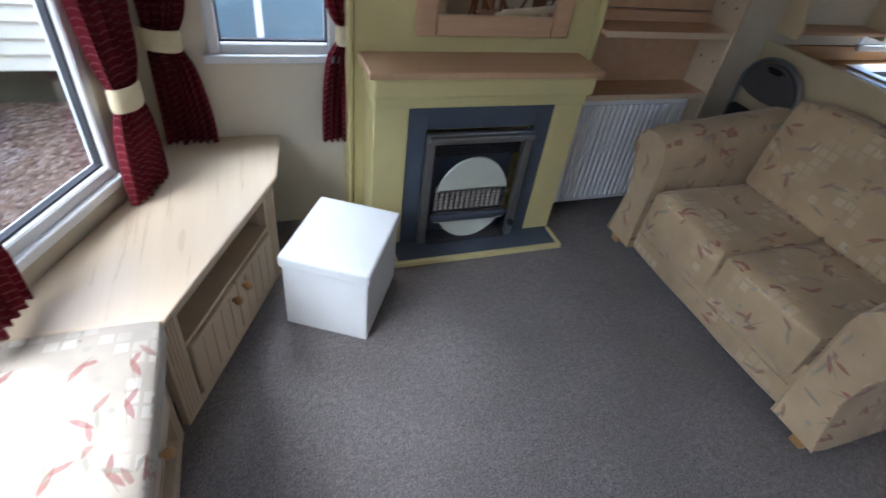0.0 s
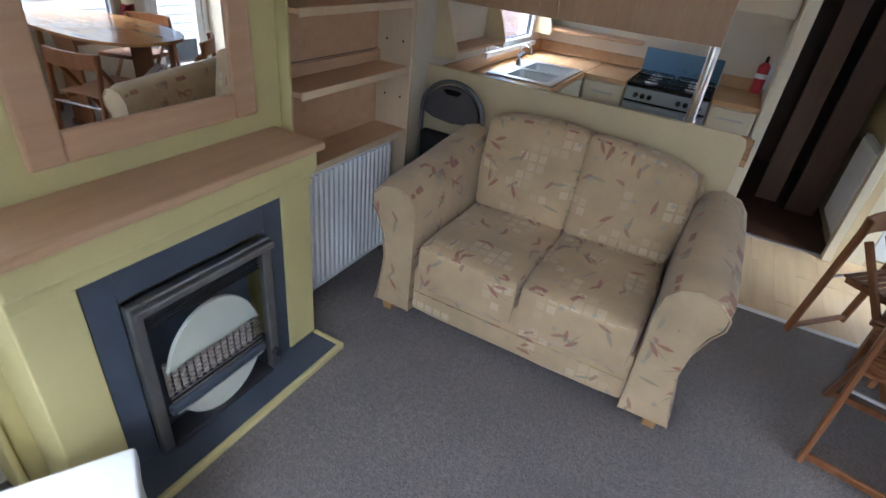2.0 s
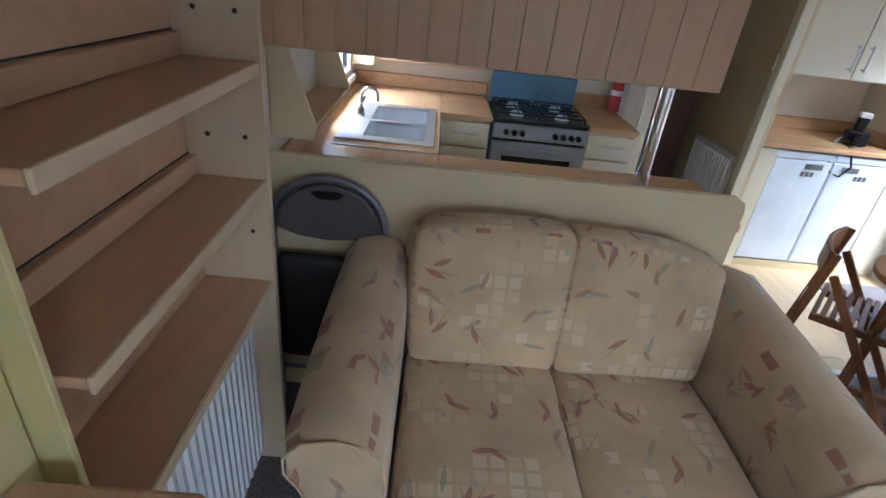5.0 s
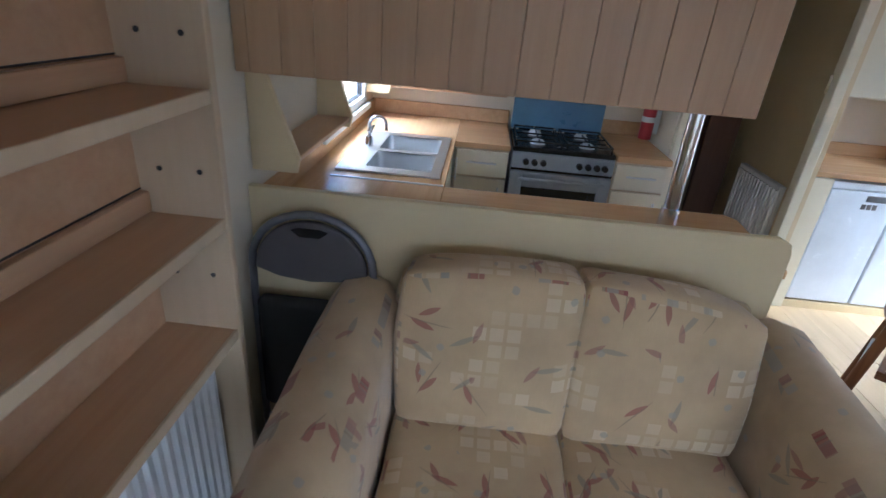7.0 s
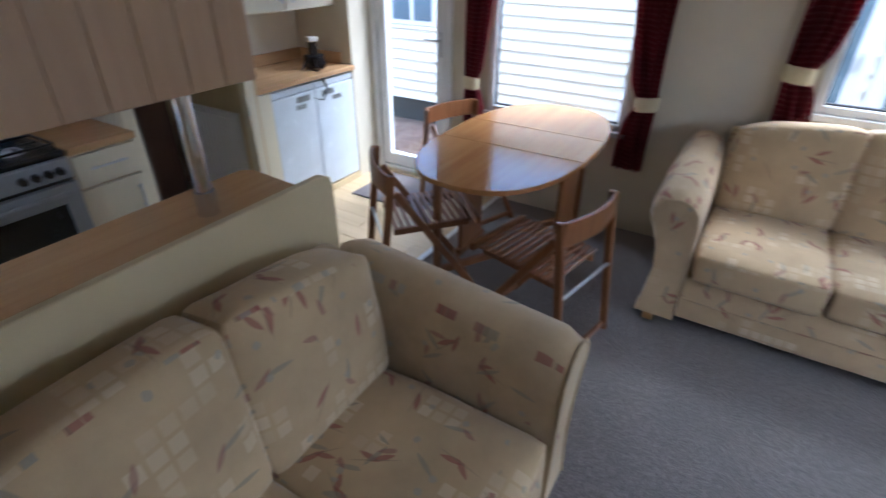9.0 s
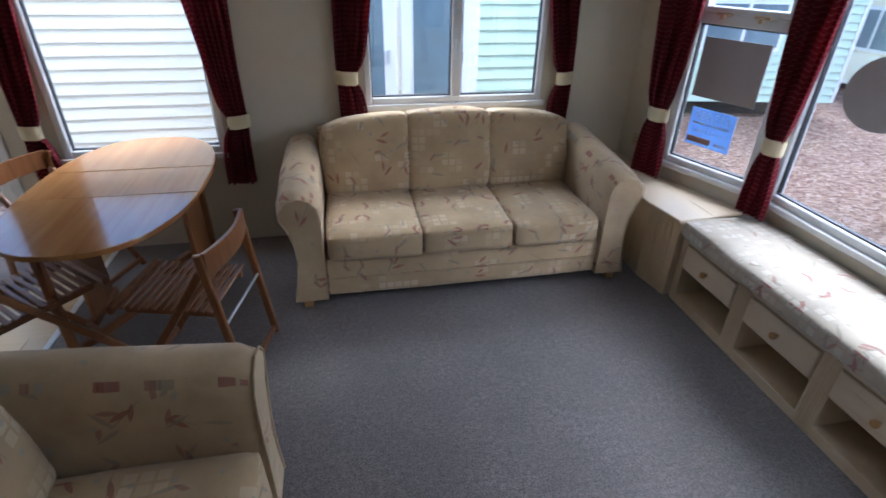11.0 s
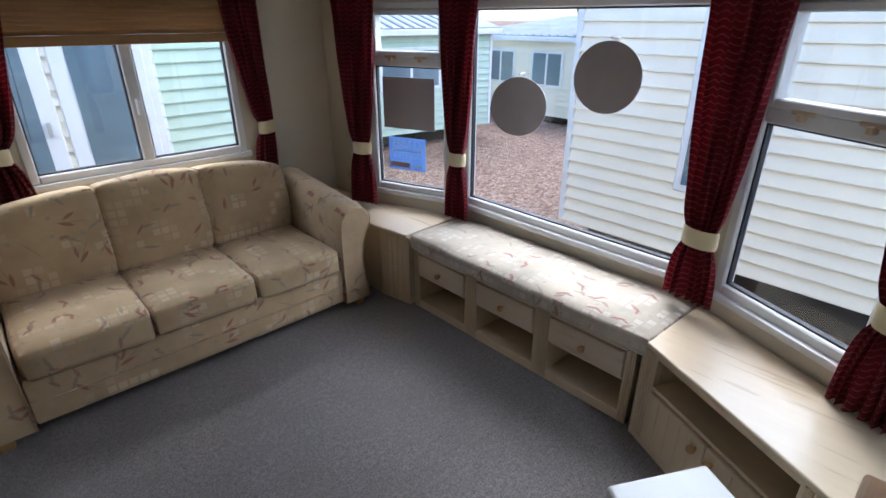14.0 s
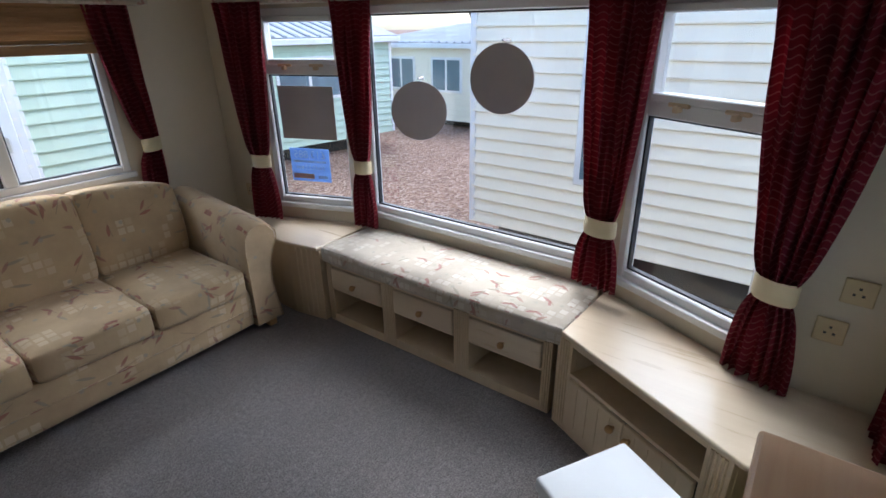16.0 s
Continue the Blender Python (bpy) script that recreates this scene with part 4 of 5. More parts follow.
    for x in (-width / 2 + 0.10, width / 2 - 0.10):
        for y in (0.022, depth - 0.08):
            part("foot", box(x - 0.025, x + 0.025, y - 0.025, y + 0.025, 0.0, base_z + 0.01, 0.004), BRASS, s, "varnished wooden foot")
    return s


sofa(pose(1.04, 1.685, 0, 0, 0, -90), 2, 1.45, "two-seat scroll-arm sofa in beige leaf-patterned cloth", 0.80)
long_sofa = sofa(pose(0.072, -0.072, 0, 0, 0, 180), 3, 2.0, "three-seat scroll-arm sofa in beige leaf-patterned cloth under the window", 0.82)

# ---- white storage box ----
bx = thing("storage_box", pose(-0.465, 2.16, 0, 0, 0, 60.5), "white vinyl storage cube with a lift-off lid", "storage box")
part("body", box(-0.205, 0.205, -0.17, 0.17, 0.0, 0.315, 0.006, 2), WHITE, bx)
part("lid", box(-0.215, 0.215, -0.18, 0.18, 0.305, 0.36, 0.012, 3), WHITE, bx)

# ---- kitchen ----
CT = 0.87
hw = tagged(part("half_wall", prism([(1.075, 0.0), (1.075, 0.93), (1.085, 0.962), (1.117, 0.978), (NK - 0.003, 0.978), (NK - 0.003, 0.0)], "x", 1.862, 1.888, 0.003, 1), PANELW), "cream board half wall behind the small sofa", "partition", kind="structure")
wt = thing("kitchen_worktop", pose(0, 0, 0), "beech-effect L-shaped kitchen worktop with upstands", "worktop")
pen = [(1.89, 1.05), (2.18, 1.03), (2.30, 1.02), (2.345, 1.05), (2.345, 2.115), (1.89, 2.115)]
part("peninsula_top", prism(pen, "z", CT - 0.03, CT, 0.005), TOPW_Y, wt)
sink_x0, sink_x1, sink_y0, sink_y1 = 2.43, 3.09, 2.15, 2.55
lt = bmesh.new()
for s in ((1.89, sink_x0, 2.1155, NK - 0.003), (sink_x1, BACKX - 0.003, 2.1155, NK - 0.003), (sink_x0, sink_x1, 2.1155, sink_y0), (sink_x0, sink_x1, sink_y1, NK - 0.003)):
    box(*s, CT - 0.03, CT, 0, 1, lt)
bmesh.ops.remove_doubles(lt, verts=lt.verts, dist=0.0005)
part("sink_run_top", lt, TOPW, wt)
part("back_top", box(3.09, BACKX - 0.003, 1.825, 2.115, CT - 0.03, CT - 0.0005, 0.003), TOPW_Y, wt)
part("end_top", box(3.09, BACKX - 0.003, 1.0, 1.28, CT - 0.03, CT, 0.003), TOPW_Y, wt)
for s in ((1.89, BACKX - 0.003, NK - 0.02, NK - 0.003), (BACKX - 0.018, BACKX - 0.003, 1.825, NK - 0.021), (BACKX - 0.018, BACKX - 0.003, 1.0, 1.28)):
    part("upstand", box(*s, CT, CT + 0.08, 0.004), TOPW, wt)
part("joint_strip", box(2.338, 2.352, 2.117, 2.56, CT, CT + 0.003), STEEL, wt)


def unit(m, w, label, drawer=True, h=CT - 0.032, deep=0.5):
    """A base unit; its front looks along -y, its middle at x = 0."""
    c = thing("base_cabinet", m, label, "cabinet", "kitchen base cabinets")
    part("body", box(-w / 2, w / 2, 0.0, deep, 0.09, h if drawer else 0.70, 0.002), PALE, c)
    part("plinth", box(-w / 2, w / 2, 0.05, 0.07, 0.0, 0.09), PALE, c)
    fronts = [(0.10, 0.68 if drawer else h - 0.01, "door")] + ([(0.69, h - 0.012, "drawer_front")] if drawer else [])
    for lo, hi, nm in fronts:
        f = part(nm, box(-w / 2 + 0.004, w / 2 - 0.004, -0.018, -0.001, lo, hi, 0.004, 2), CREAMDOOR, c)
        if nm == "door":
            hbm = rod((w / 2 - 0.04, -0.04, hi - 0.16), (w / 2 - 0.04, -0.04, hi - 0.04), 0.005)
            for z in (hi - 0.145, hi - 0.055):
                rod((w / 2 - 0.04, -0.018, z), (w / 2 - 0.04, -0.04, z), 0.004, bm=hbm)
        else:
            z = (lo + hi) / 2 + 0.01
            hbm = rod((-w * 0.28, -0.04, z), (w * 0.28, -0.04, z), 0.005)
            for x in (-w * 0.2, w * 0.2):
                rod((x, -0.018, z), (x, -0.04, z), 0.004, bm=hbm)
        part("handle", hbm, STEEL, f, "brushed metal bar handle")
    return c


unit(pose(3.12, 1.97, 0, 0, 0, -90), 0.28, "cream kitchen base cabinet beside the cooker")
unit(pose(3.12, 1.143, 0, 0, 0, -90), 0.27, "narrow cream kitchen base cabinet with a drawer")
unit(pose(2.86, 2.14, 0), 0.5, "cream kitchen base cabinet beneath the sink", False)
unit(pose(2.385, 2.14, 0), 0.44, "cream kitchen base cabinet beneath the worktop", False)
pb = thing("base_cabinet", pose(2.1, 1.58, 0), "cream peninsula cabinet under the worktop", "cabinet", "kitchen base cabinets")
part("body", box(-0.208, 0.22, -0.50, 0.53, 0.0, CT - 0.031, 0.003), PANELW, pb)

sk = thing("sink", pose(sink_x0, sink_y0, CT), "stainless steel double sink with a mixer tap", "sink")
SW, SD = sink_x1 - sink_x0, sink_y1 - sink_y0
rim = bmesh.new()
bowls = ((0.05, 0.30, 0.03, 0.30), (0.34, 0.61, 0.03, 0.30))
xs, ys = sorted({-0.012, SW + 0.012, *[v for b_ in bowls for v in b_[:2]]}), sorted({-0.012, SD + 0.012, 0.03, 0.30})
for x0, x1 in zip(xs, xs[1:]):
    for y0, y1 in zip(ys, ys[1:]):
        if not any(b_[0] <= x0 < b_[1] and b_[2] <= y0 < b_[3] for b_ in bowls):
            box(x0, x1, y0, y1, 0.002, 0.009, 0, 1, rim)
part("rim", rim, STEEL, sk)
for x0, x1, y0, y1 in bowls:
    bw = box(x0, x1, y0, y1, -0.15, 0.0085, 0)
    bmesh.ops.delete(bw, geom=[f for f in bw.faces if f.normal.z > 0.9], context="FACES")
    bmesh.ops.bevel(bw, geom=[e for e in bw.edges if e.calc_face_angle(0) > 0.5], offset=0.035, segments=4, profile=0.5, affect="EDGES")
    bl_ = part("bowl", bw, STEEL, sk, smooth=True)
    part("waste", rod(((x0 + x1) / 2, (y0 + y1) / 2, -0.149), ((x0 + x1) / 2, (y0 + y1) / 2, -0.146), 0.03, seg=20), DARK, bl_)
tp = thing("mixer_tap", pose(2.80, 2.505, CT + 0.006), "chrome swan-neck kitchen mixer tap", "tap")
part("body", rod((0, 0, 0), (0, 0, 0.045), 0.02, 0.016, 18), CHROME, tp, smooth=True)
part("spout", tube([(0, 0, 0.03), (0, 0, 0.10)] + [(0, -0.04 + 0.04 * math.cos(a), 0.10 + 0.04 * math.sin(a)) for a in [k * math.pi / 10 for k in range(1, 11)]] + [(0, -0.08, 0.08)], 0.008, 10), CHROME, tp, smooth=True)
for e in (-1, 1):
    part("tap_handle", bar((0, 0, 0.06), (e * 0.06, -0.01, 0.085), 0.016, 0.012, 0.004), CHROME, tp)

# cooker
ck = thing("cooker", pose(3.09, 1.552, 0, 0, 0, -90), "silver-grey gas cooker with a raised blue lid", "cooker")
W2 = 0.262
part("body", box(-W2, W2, 0.02, 0.52, 0.0, 0.845, 0.004), COOKER, ck)
part("hob", box(-W2 - 0.002, W2 + 0.002, -0.005, 0.43, 0.846, 0.872, 0.008, 2), BLACK, ck)
for x in (-0.13, 0.13):
    for y in (0.11, 0.32):
        bn = rod((x, y, 0.872), (x, y, 0.884), 0.042, 0.036, 20)
        rod((x, y, 0.884), (x, y, 0.892), 0.028, 0.026, 18, bn)
        part("burner", bn, STEEL, ck, smooth=True)
for x in (-0.13, 0.13):
    ps = bmesh.new()
    for y in (0.03, 0.215, 0.40):
        bar((x - 0.115, y, 0.897), (x + 0.115, y, 0.897), 0.008, 0.008, 0, bm=ps)
    for xx in (x - 0.115, x + 0.115):
        bar((xx, 0.03, 0.897), (xx, 0.40, 0.897), 0.008, 0.008, 0, bm=ps)
        for y in (0.03, 0.40):
            rod((xx, y, 0.872), (xx, y, 0.897), 0.004, seg=6, bm=ps)
    for y in (0.11, 0.32):
        for k in range(4):
            a = k * math.pi / 2
            bar((x + 0.03 * math.cos(a), y + 0.03 * math.sin(a), 0.897), (x + 0.095 * math.cos(a), y + 0.095 * math.sin(a), 0.897), 0.007, 0.007, 0, bm=ps)
    part("pan_support", ps, BLACK, ck)
part("lid", box(-W2, W2, 0.43, 0.445, 0.875, 1.05, 0.006, 2), BLUE, ck, "raised lid in blue protective film")
part("control_panel", box(-W2, W2, -0.012, 0.02, 0.762, 0.845, 0.006, 2), COOKER, ck)
for x in (-0.19, -0.145, -0.1, 0.085, 0.13, 0.175, 0.215):
    k = rod((x, -0.012, 0.80), (x, -0.034, 0.80), 0.017, 0.014, 16)
    box(x - 0.003, x + 0.003, -0.04, -0.03, 0.788, 0.813, 0.001, 1, k)
    part("knob", k, BLACK, ck, smooth=True)
part("trim_line", box(-W2, W2, 0.0, 0.019, 0.748, 0.761), BLACK, ck)
od = bmesh.new()
for s in ((-W2, -W2 + 0.065, 0.35, 0.745), (W2 - 0.065, W2, 0.35, 0.745), (-W2 + 0.065, W2 - 0.065, 0.665, 0.745), (-W2 + 0.065, W2 - 0.065, 0.35, 0.44)):
    box(s[0], s[1], -0.018, 0.016, s[2], s[3], 0.004, 1, od)
dd = part("oven_door", od, COOKER, ck)
part("oven_glass", box(-W2 + 0.06, W2 - 0.06, -0.012, 0.008, 0.43, 0.67), BLACK, dd, "black oven window")
hb_ = rod((-0.22, -0.045, 0.715), (0.22, -0.045, 0.715), 0.009)
for x in (-0.2, 0.2):
    rod((x, -0.018, 0.715), (x, -0.045, 0.715), 0.006, bm=hb_)
part("oven_handle", hb_, COOKER, dd)
part("lower_door", box(-W2, W2, -0.014, 0.016, 0.05, 0.34, 0.005, 2), COOKER, ck)

# hanging overhead cabinet with tongued boards
oc = thing("overhead_cabinet", pose(0, 0, 0), "beech boarded overhead cabinet above the half wall", "cabinet")
part("carcass", box(1.866, 2.16, 1.312, NK - 0.004, 1.31, CEILING - 0.003, 0.002), OVERHEAD, oc)
y = 1.306
k = 0
while y < NK - 0.02:
    w = min(0.088, NK - 0.004 - y)
    part("board", box(1.85, 1.865, y + 0.0004, y + w - 0.0004, 1.30, CEILING - 0.004, 0.002), OVERHEAD, oc)
    y += w
pl = thing("support_pole", pose(2.14, 1.335, 0), "chrome pole between worktop and overhead cabinet", "pole")
part("tube", rod((0, 0, CT), (0, 0, 1.31), 0.024, seg=24), CHROME, pl, smooth=True)
part("collar", rod((0, 0, CT), (0, 0, CT + 0.075), 0.032, 0.030, 24), CHROME, pl, smooth=True)
# bracketed wall shelf by the kitchen window
ks = thing("kitchen_wall_shelf", pose(0, 0, 0), "cream wall shelf with slanted end brackets", "shelf")
out = [(NK - 0.004, 1.015), (2.53, 1.015), (2.52, 1.06), (2.61, 1.31), (NK - 0.004, 1.31)]
part("bracket", prism(out, "x", 1.90, 1.918, 0.003, 1), PANELW, ks)
part("bracket", prism(out, "x", 2.54, 2.558, 0.003, 1), PANELW, ks)
part("shelf_board", box(1.918, 2.54, 2.53, NK - 0.004, 1.04, 1.058, 0.003), BEECH, ks)
ks2 = thing("kitchen_wall_shelf", pose(0, 0, 0), "short cream wall shelf at the kitchen corner", "shelf")
part("bracket", prism(out, "x", 3.44, 3.458, 0.003, 1), PANELW, ks2)
part("shelf_board", box(3.459, 3.655, 1.86, NK - 0.004, 1.05, 1.068, 0.003), BEECH_Y, ks2)
wc = thing("wall_cabinet", pose(0, 0, 0), "cream kitchen wall cabinet above the cooker", "cabinet")
part("body", box(3.40, BACKX - 0.003, 1.0, 1.80, 1.36, CEILING - 0.003, 0.003), CREAMDOOR, wc)
part("door", box(3.382, 3.398, 1.004, 1.398, 1.365, CEILING - 0.01, 0.004, 2), CREAMDOOR, wc)
part("door", box(3.382, 3.398, 1.402, 1.796, 1.365, CEILING - 0.01, 0.004, 2), CREAMDOOR, wc)
# extinguisher
fe = thing("fire_extinguisher", pose(3.47, 1.055, 0.895), "small red fire extinguisher on the partition", "fire extinguisher")
bd = rod((0, 0, 0.0), (0, 0, 0.17), 0.036, seg=20)
rod((0, 0, 0.17), (0, 0, 0.195), 0.036, 0.016, 20, bd)
part("cylinder", bd, RED, fe, smooth=True)
part("valve", rod((0, 0, 0.195), (0, 0, 0.225), 0.011, seg=12), BLACK, fe)
part("lever", box(-0.045, 0.015, -0.006, 0.006, 0.222, 0.236, 0.002), BLACK, fe)
part("label_band", rod((0, 0, 0.095), (0, 0, 0.125), 0.0366, seg=20), WHITE, fe, "pale printed band", True)
part("bracket", box(-0.012, 0.012, -0.062, -0.034, 0.03, 0.2, 0.002), STEEL, fe)

# fridge recess
for k, (y0, y1) in enumerate(((-0.32, 0.05), (-0.705, -0.325))):
    fz = thing("fridge", pose(3.30, (y0 + y1) / 2, 0, 0, 0, -90), "white under-counter fridge with film-covered door", "fridge", "fridges")
    h = (y1 - y0) / 2
    part("body", box(-h, h, 0.03, 0.46, 0.055, 0.80, 0.004), FRIDGE, fz)
    part("door", box(-h + 0.003, h - 0.003, 0.0, 0.028, 0.06, 0.755, 0.008, 2), FRIDGE, fz)
    part("top_rail", box(-h + 0.003, h - 0.003, 0.004, 0.029, 0.762, 0.80, 0.004), FRIDGE, fz)
    s = 1 if k == 0 else -1
    bg = box(min(s * 0.02, s * 0.13), max(s * 0.02, s * 0.13), -0.002, 0.0005, 0.70, 0.735)
    part("badge", bg, PEWTER, fz, "grey printed badge")
    for q in range(3):
        part("sticker", box(s * 0.02 + q * 0.03 - 0.012, s * 0.02 + q * 0.03 + 0.01, -0.0015, 0.0005, 0.655, 0.685), PEWTER, fz)
part_pl = tagged(part("plinth", box(3.30, 3.33, -0.71, 0.17, 0.0, 0.05, 0.002), PANELW), "cream plinth beneath the fridges", "plinth", kind="structure")
rw = thing("recess_worktop", pose(0, 0, 0), "beech-effect worktop above the fridges", "worktop")
part("top", box(3.285, BACKX + 0.147, -0.72, 0.177, 0.815, 0.845, 0.005, 2), TOPW_Y, rw)
part("upstand", box(BACKX + 0.127, BACKX + 0.147, -0.72, 0.177, 0.845, 0.92, 0.004), TOPW_Y, rw)
part("side_upstand", box(3.40, BACKX + 0.126, -0.72, -0.70, 0.845, 0.92, 0.004), TOPW, rw)
tagged(part("wall_recess_side", box(3.31, BACKX + 0.148, S + 0.002, -0.722, 0.0, CEILING - 0.002, 0.002), WALL), "cream wall end beside the entrance door", "wall", kind="structure")
tagged(part("wall_recess_cheek", box(3.29, BACKX + 0.148, 0.056, 0.179, 0.0, 0.81, 0.002), CREAMDOOR), "cream filler panel beside the fridge", "wall", kind="structure")
uc = thing("wall_cabinet", pose(3.42, -0.26, 0, 0, 0, -90), "cream double wall cabinet above the fridge recess", "cabinet")
part("body", box(-0.43, 0.43, 0.0, 0.38, 1.22, CEILING - 0.004, 0.003), CREAMDOOR, uc)
for a, c, hx in ((-0.428, -0.002, -0.04), (0.002, 0.428, 0.04)):
    f = part("door", box(a, c, -0.018, -0.001, 1.225, CEILING - 0.01, 0.005, 2), CREAMDOOR, uc)
    hh = rod((hx, -0.045, 1.27), (hx, -0.045, 1.42), 0.006)
    for z in (1.285, 1.405):
        rod((hx, -0.018, z), (hx, -0.045, z), 0.005, bm=hh)
    part("handle", hh, STEEL, f, "brushed metal bar handle")
socket(pose(3.255, 0.27, 1.29, 0, 0, 90), "white switch plate on the cream trim")
cmr = thing("photo_camera", pose(3.45, -0.5, 0.845, 0, 0, 70), "black camera with a flash resting on the worktop", "camera")
part("camera_body", box(-0.065, 0.065, -0.035, 0.03, 0.0, 0.09, 0.012, 2), BLACK, cmr)
part("lens", rod((0, 0.03, 0.045), (0, 0.10, 0.045), 0.034, 0.036, 20), BLACK, cmr, smooth=True)
fl_ = part("flash_unit", box(-0.028, 0.028, -0.03, 0.012, 0.09, 0.17, 0.006, 2), BLACK, cmr)
part("diffuser", box(-0.032, 0.032, -0.035, 0.018, 0.17, 0.20, 0.006, 2), WHITE, fl_, "white flash diffuser")
part("strap", tube([(0.06, 0, 0.06), (0.10, 0.03, 0.02), (0.13, 0.06, -0.01), (0.15, 0.18, -0.06), (0.12, 0.19, -0.15), (0.06, 0.19, -0.17), (0.02, 0.19, -0.10), (0.05, 0.17, -0.01), (0.05, 0.05, 0.01)], 0.006, 6), BLACK, cmr)
radiator(pose(3.62, 0.275, 0, 0, 0, 180), 0.5, 0.1, 0.72, "white panel radiator in the hall")
tagged(part("doormat", box(2.55, 3.15, -0.90, -0.42, 0.0, 0.012, 0.004), MAT), "grey-brown doormat inside the entrance door", "mat")


# ---- dining table and folding chairs ----
tb = thing("dining_table", pose(1.78, -0.235, 0), "oval gateleg dining table with a varnished orange top", "table")
RX, RY = 0.39, 0.715


def oval_piece(y0, y1, n=40):
    pts = []
    for k in range(n + 1):
        yy = y0 + (y1 - y0) * k / n
        pts.append((RX * max(0.0, 1 - abs(yy / RY) ** 2.5) ** 0.4, yy))
    return pts + [(-x, yy) for x, yy in reversed(pts) if x > 1e-4]


for a, c in ((-RY, -0.172), (-0.17, 0.17), (0.172, RY)):
    part("tabletop", prism(oval_piece(a, c), "z", 0.706, 0.73, 0.004), TEAK_Y, tb)
part("apron", box(-0.30, 0.30, -0.13, 0.13, 0.63, 0.705, 0.004), TEAK, tb)
for x in (-0.28, 0.28):
    part("end_panel", box(x - 0.012, x + 0.012, -0.13, 0.13, 0.04, 0.63, 0.004), TEAK, tb)
    part("foot_rail", box(x - 0.02, x + 0.02, -0.16, 0.16, 0.0, 0.045, 0.006), TEAK, tb)
for e in (-1, 1):
    g = bmesh.new()
    bar((0, e * 0.15, 0.66), (e * 0.2, e * 0.5, 0.66), 0.03, 0.04, bm=g)
    bar((0, e * 0.15, 0.12), (e * 0.2, e * 0.5, 0.12), 0.03, 0.04, bm=g)
    bar((e * 0.2, e * 0.5, 0.0), (e * 0.2, e * 0.5, 0.70), 0.035, 0.035, side=(1, 0, 0), bm=g)
    part("gate_leg", g, TEAK, tb)


def folding_chair(m, label):
    """A slatted wooden folding chair: sitter looks along +y, seat middle at the origin."""
    c = thing("folding_chair", m, label, "chair", "folding chairs at the table")
    for x in (-0.205, 0.205):
        part("back_leg", bar((x, -0.27, 0.0), (x, -0.19, 0.70), 0.022, 0.036, 0.005, (0, 1, -0.1)), TEAK, c)
    for x in (-0.178, 0.178):
        part("front_leg", bar((x, 0.24, 0.0), (x, -0.17, 0.60), 0.022, 0.034, 0.005, (0, 1, 0.6)), TEAK, c)
    part("seat_rail", bar((-0.15, -0.18, 0.385), (-0.15, 0.20, 0.40), 0.022, 0.035), TEAK, c)
    part("seat_rail", bar((0.15, -0.18, 0.385), (0.15, 0.20, 0.40), 0.022, 0.035), TEAK, c)
    for k in range(12):
        y = -0.17 + k * 0.033
        part("slat", box(-0.19, 0.19, y - 0.011, y + 0.011, 0.405 + k * 0.0014, 0.417 + k * 0.0014, 0.003), TEAK, c)
    part("seat_front", box(-0.20, 0.20, 0.222, 0.25, 0.40, 0.435, 0.006, 2), TEAK, c)
    curve = [(-0.205 + 0.41 * k / 10, -0.20 - 0.035 * math.sin(math.pi * k / 10)) for k in range(11)]
    pts = curve + [(x, y - 0.018) for x, y in reversed(curve)]
    part("backrest", prism(pts, "z", 0.60, 0.705, 0.004), TEAK, c)
    part("foot_bar", bar((-0.178, 0.22, 0.035), (0.178, 0.22, 0.035), 0.02, 0.03), TEAK, c)
    part("foot_bar", bar((-0.205, -0.265, 0.035), (0.205, -0.265, 0.035), 0.02, 0.03), TEAK, c)
    part("pivot_bar", rod((-0.215, -0.235, 0.36), (0.215, -0.235, 0.36), 0.007), STEEL, c)
    return c


ch = folding_chair(pose(1.44, 0.26, 0, 0, 0, -102), "brown slatted wooden folding chair at the table")
folding_chair(pose(2.11, 0.20, 0, 0, 0, 137), "brown slatted wooden folding chair drawn to the table end")
folding_chair(pose(2.28, -0.62, 0, 0, 0, 70), "brown slatted wooden folding chair on the far side")

# black folding chair behind the small sofa
fc = thing("folding_chair", pose(1.80, 2.46, 0, 0, 0, 90), "black folding metal chair leaning on the half wall", "chair")
arch = [(-0.185, 0.0, 0.0), (-0.185, 0.0, 0.72)] + [(-0.185 * math.cos(a), 0.0, 0.76 + 0.17 * math.sin(a)) for a in [k * math.pi / 14 for k in range(15)]] + [(0.185, 0.0, 0.72), (0.185, 0.0, 0.0)]
part("frame", tube(arch, 0.012, 10), TUBE, fc, smooth=True)
pad = [(-0.168 * math.cos(a), 0.76 + 0.152 * math.sin(a)) for a in [k * math.pi / 16 for k in range(17)]] + [(0.17, 0.75), (0.10, 0.725), (0.0, 0.715), (-0.10, 0.725), (-0.17, 0.75)]
part("backrest", prism(pad, "y", -0.008, 0.016, 0.006), GREYPAD, fc)
part("grip_slot", prism([(-0.055, 0.885), (-0.03, 0.865), (0.03, 0.865), (0.055, 0.885), (0.03, 0.893), (-0.03, 0.893)], "y", 0.0165, 0.019), BLACK, fc)
part("seat", box(-0.172, 0.172, -0.01, 0.035, 0.22, 0.655, 0.03, 3), SEATBLACK, fc, smooth=True)
part("cross_bar", rod((-0.185, 0, 0.15), (0.185, 0, 0.15), 0.009), TUBE, fc)

# ---- things hung in the bay window ----


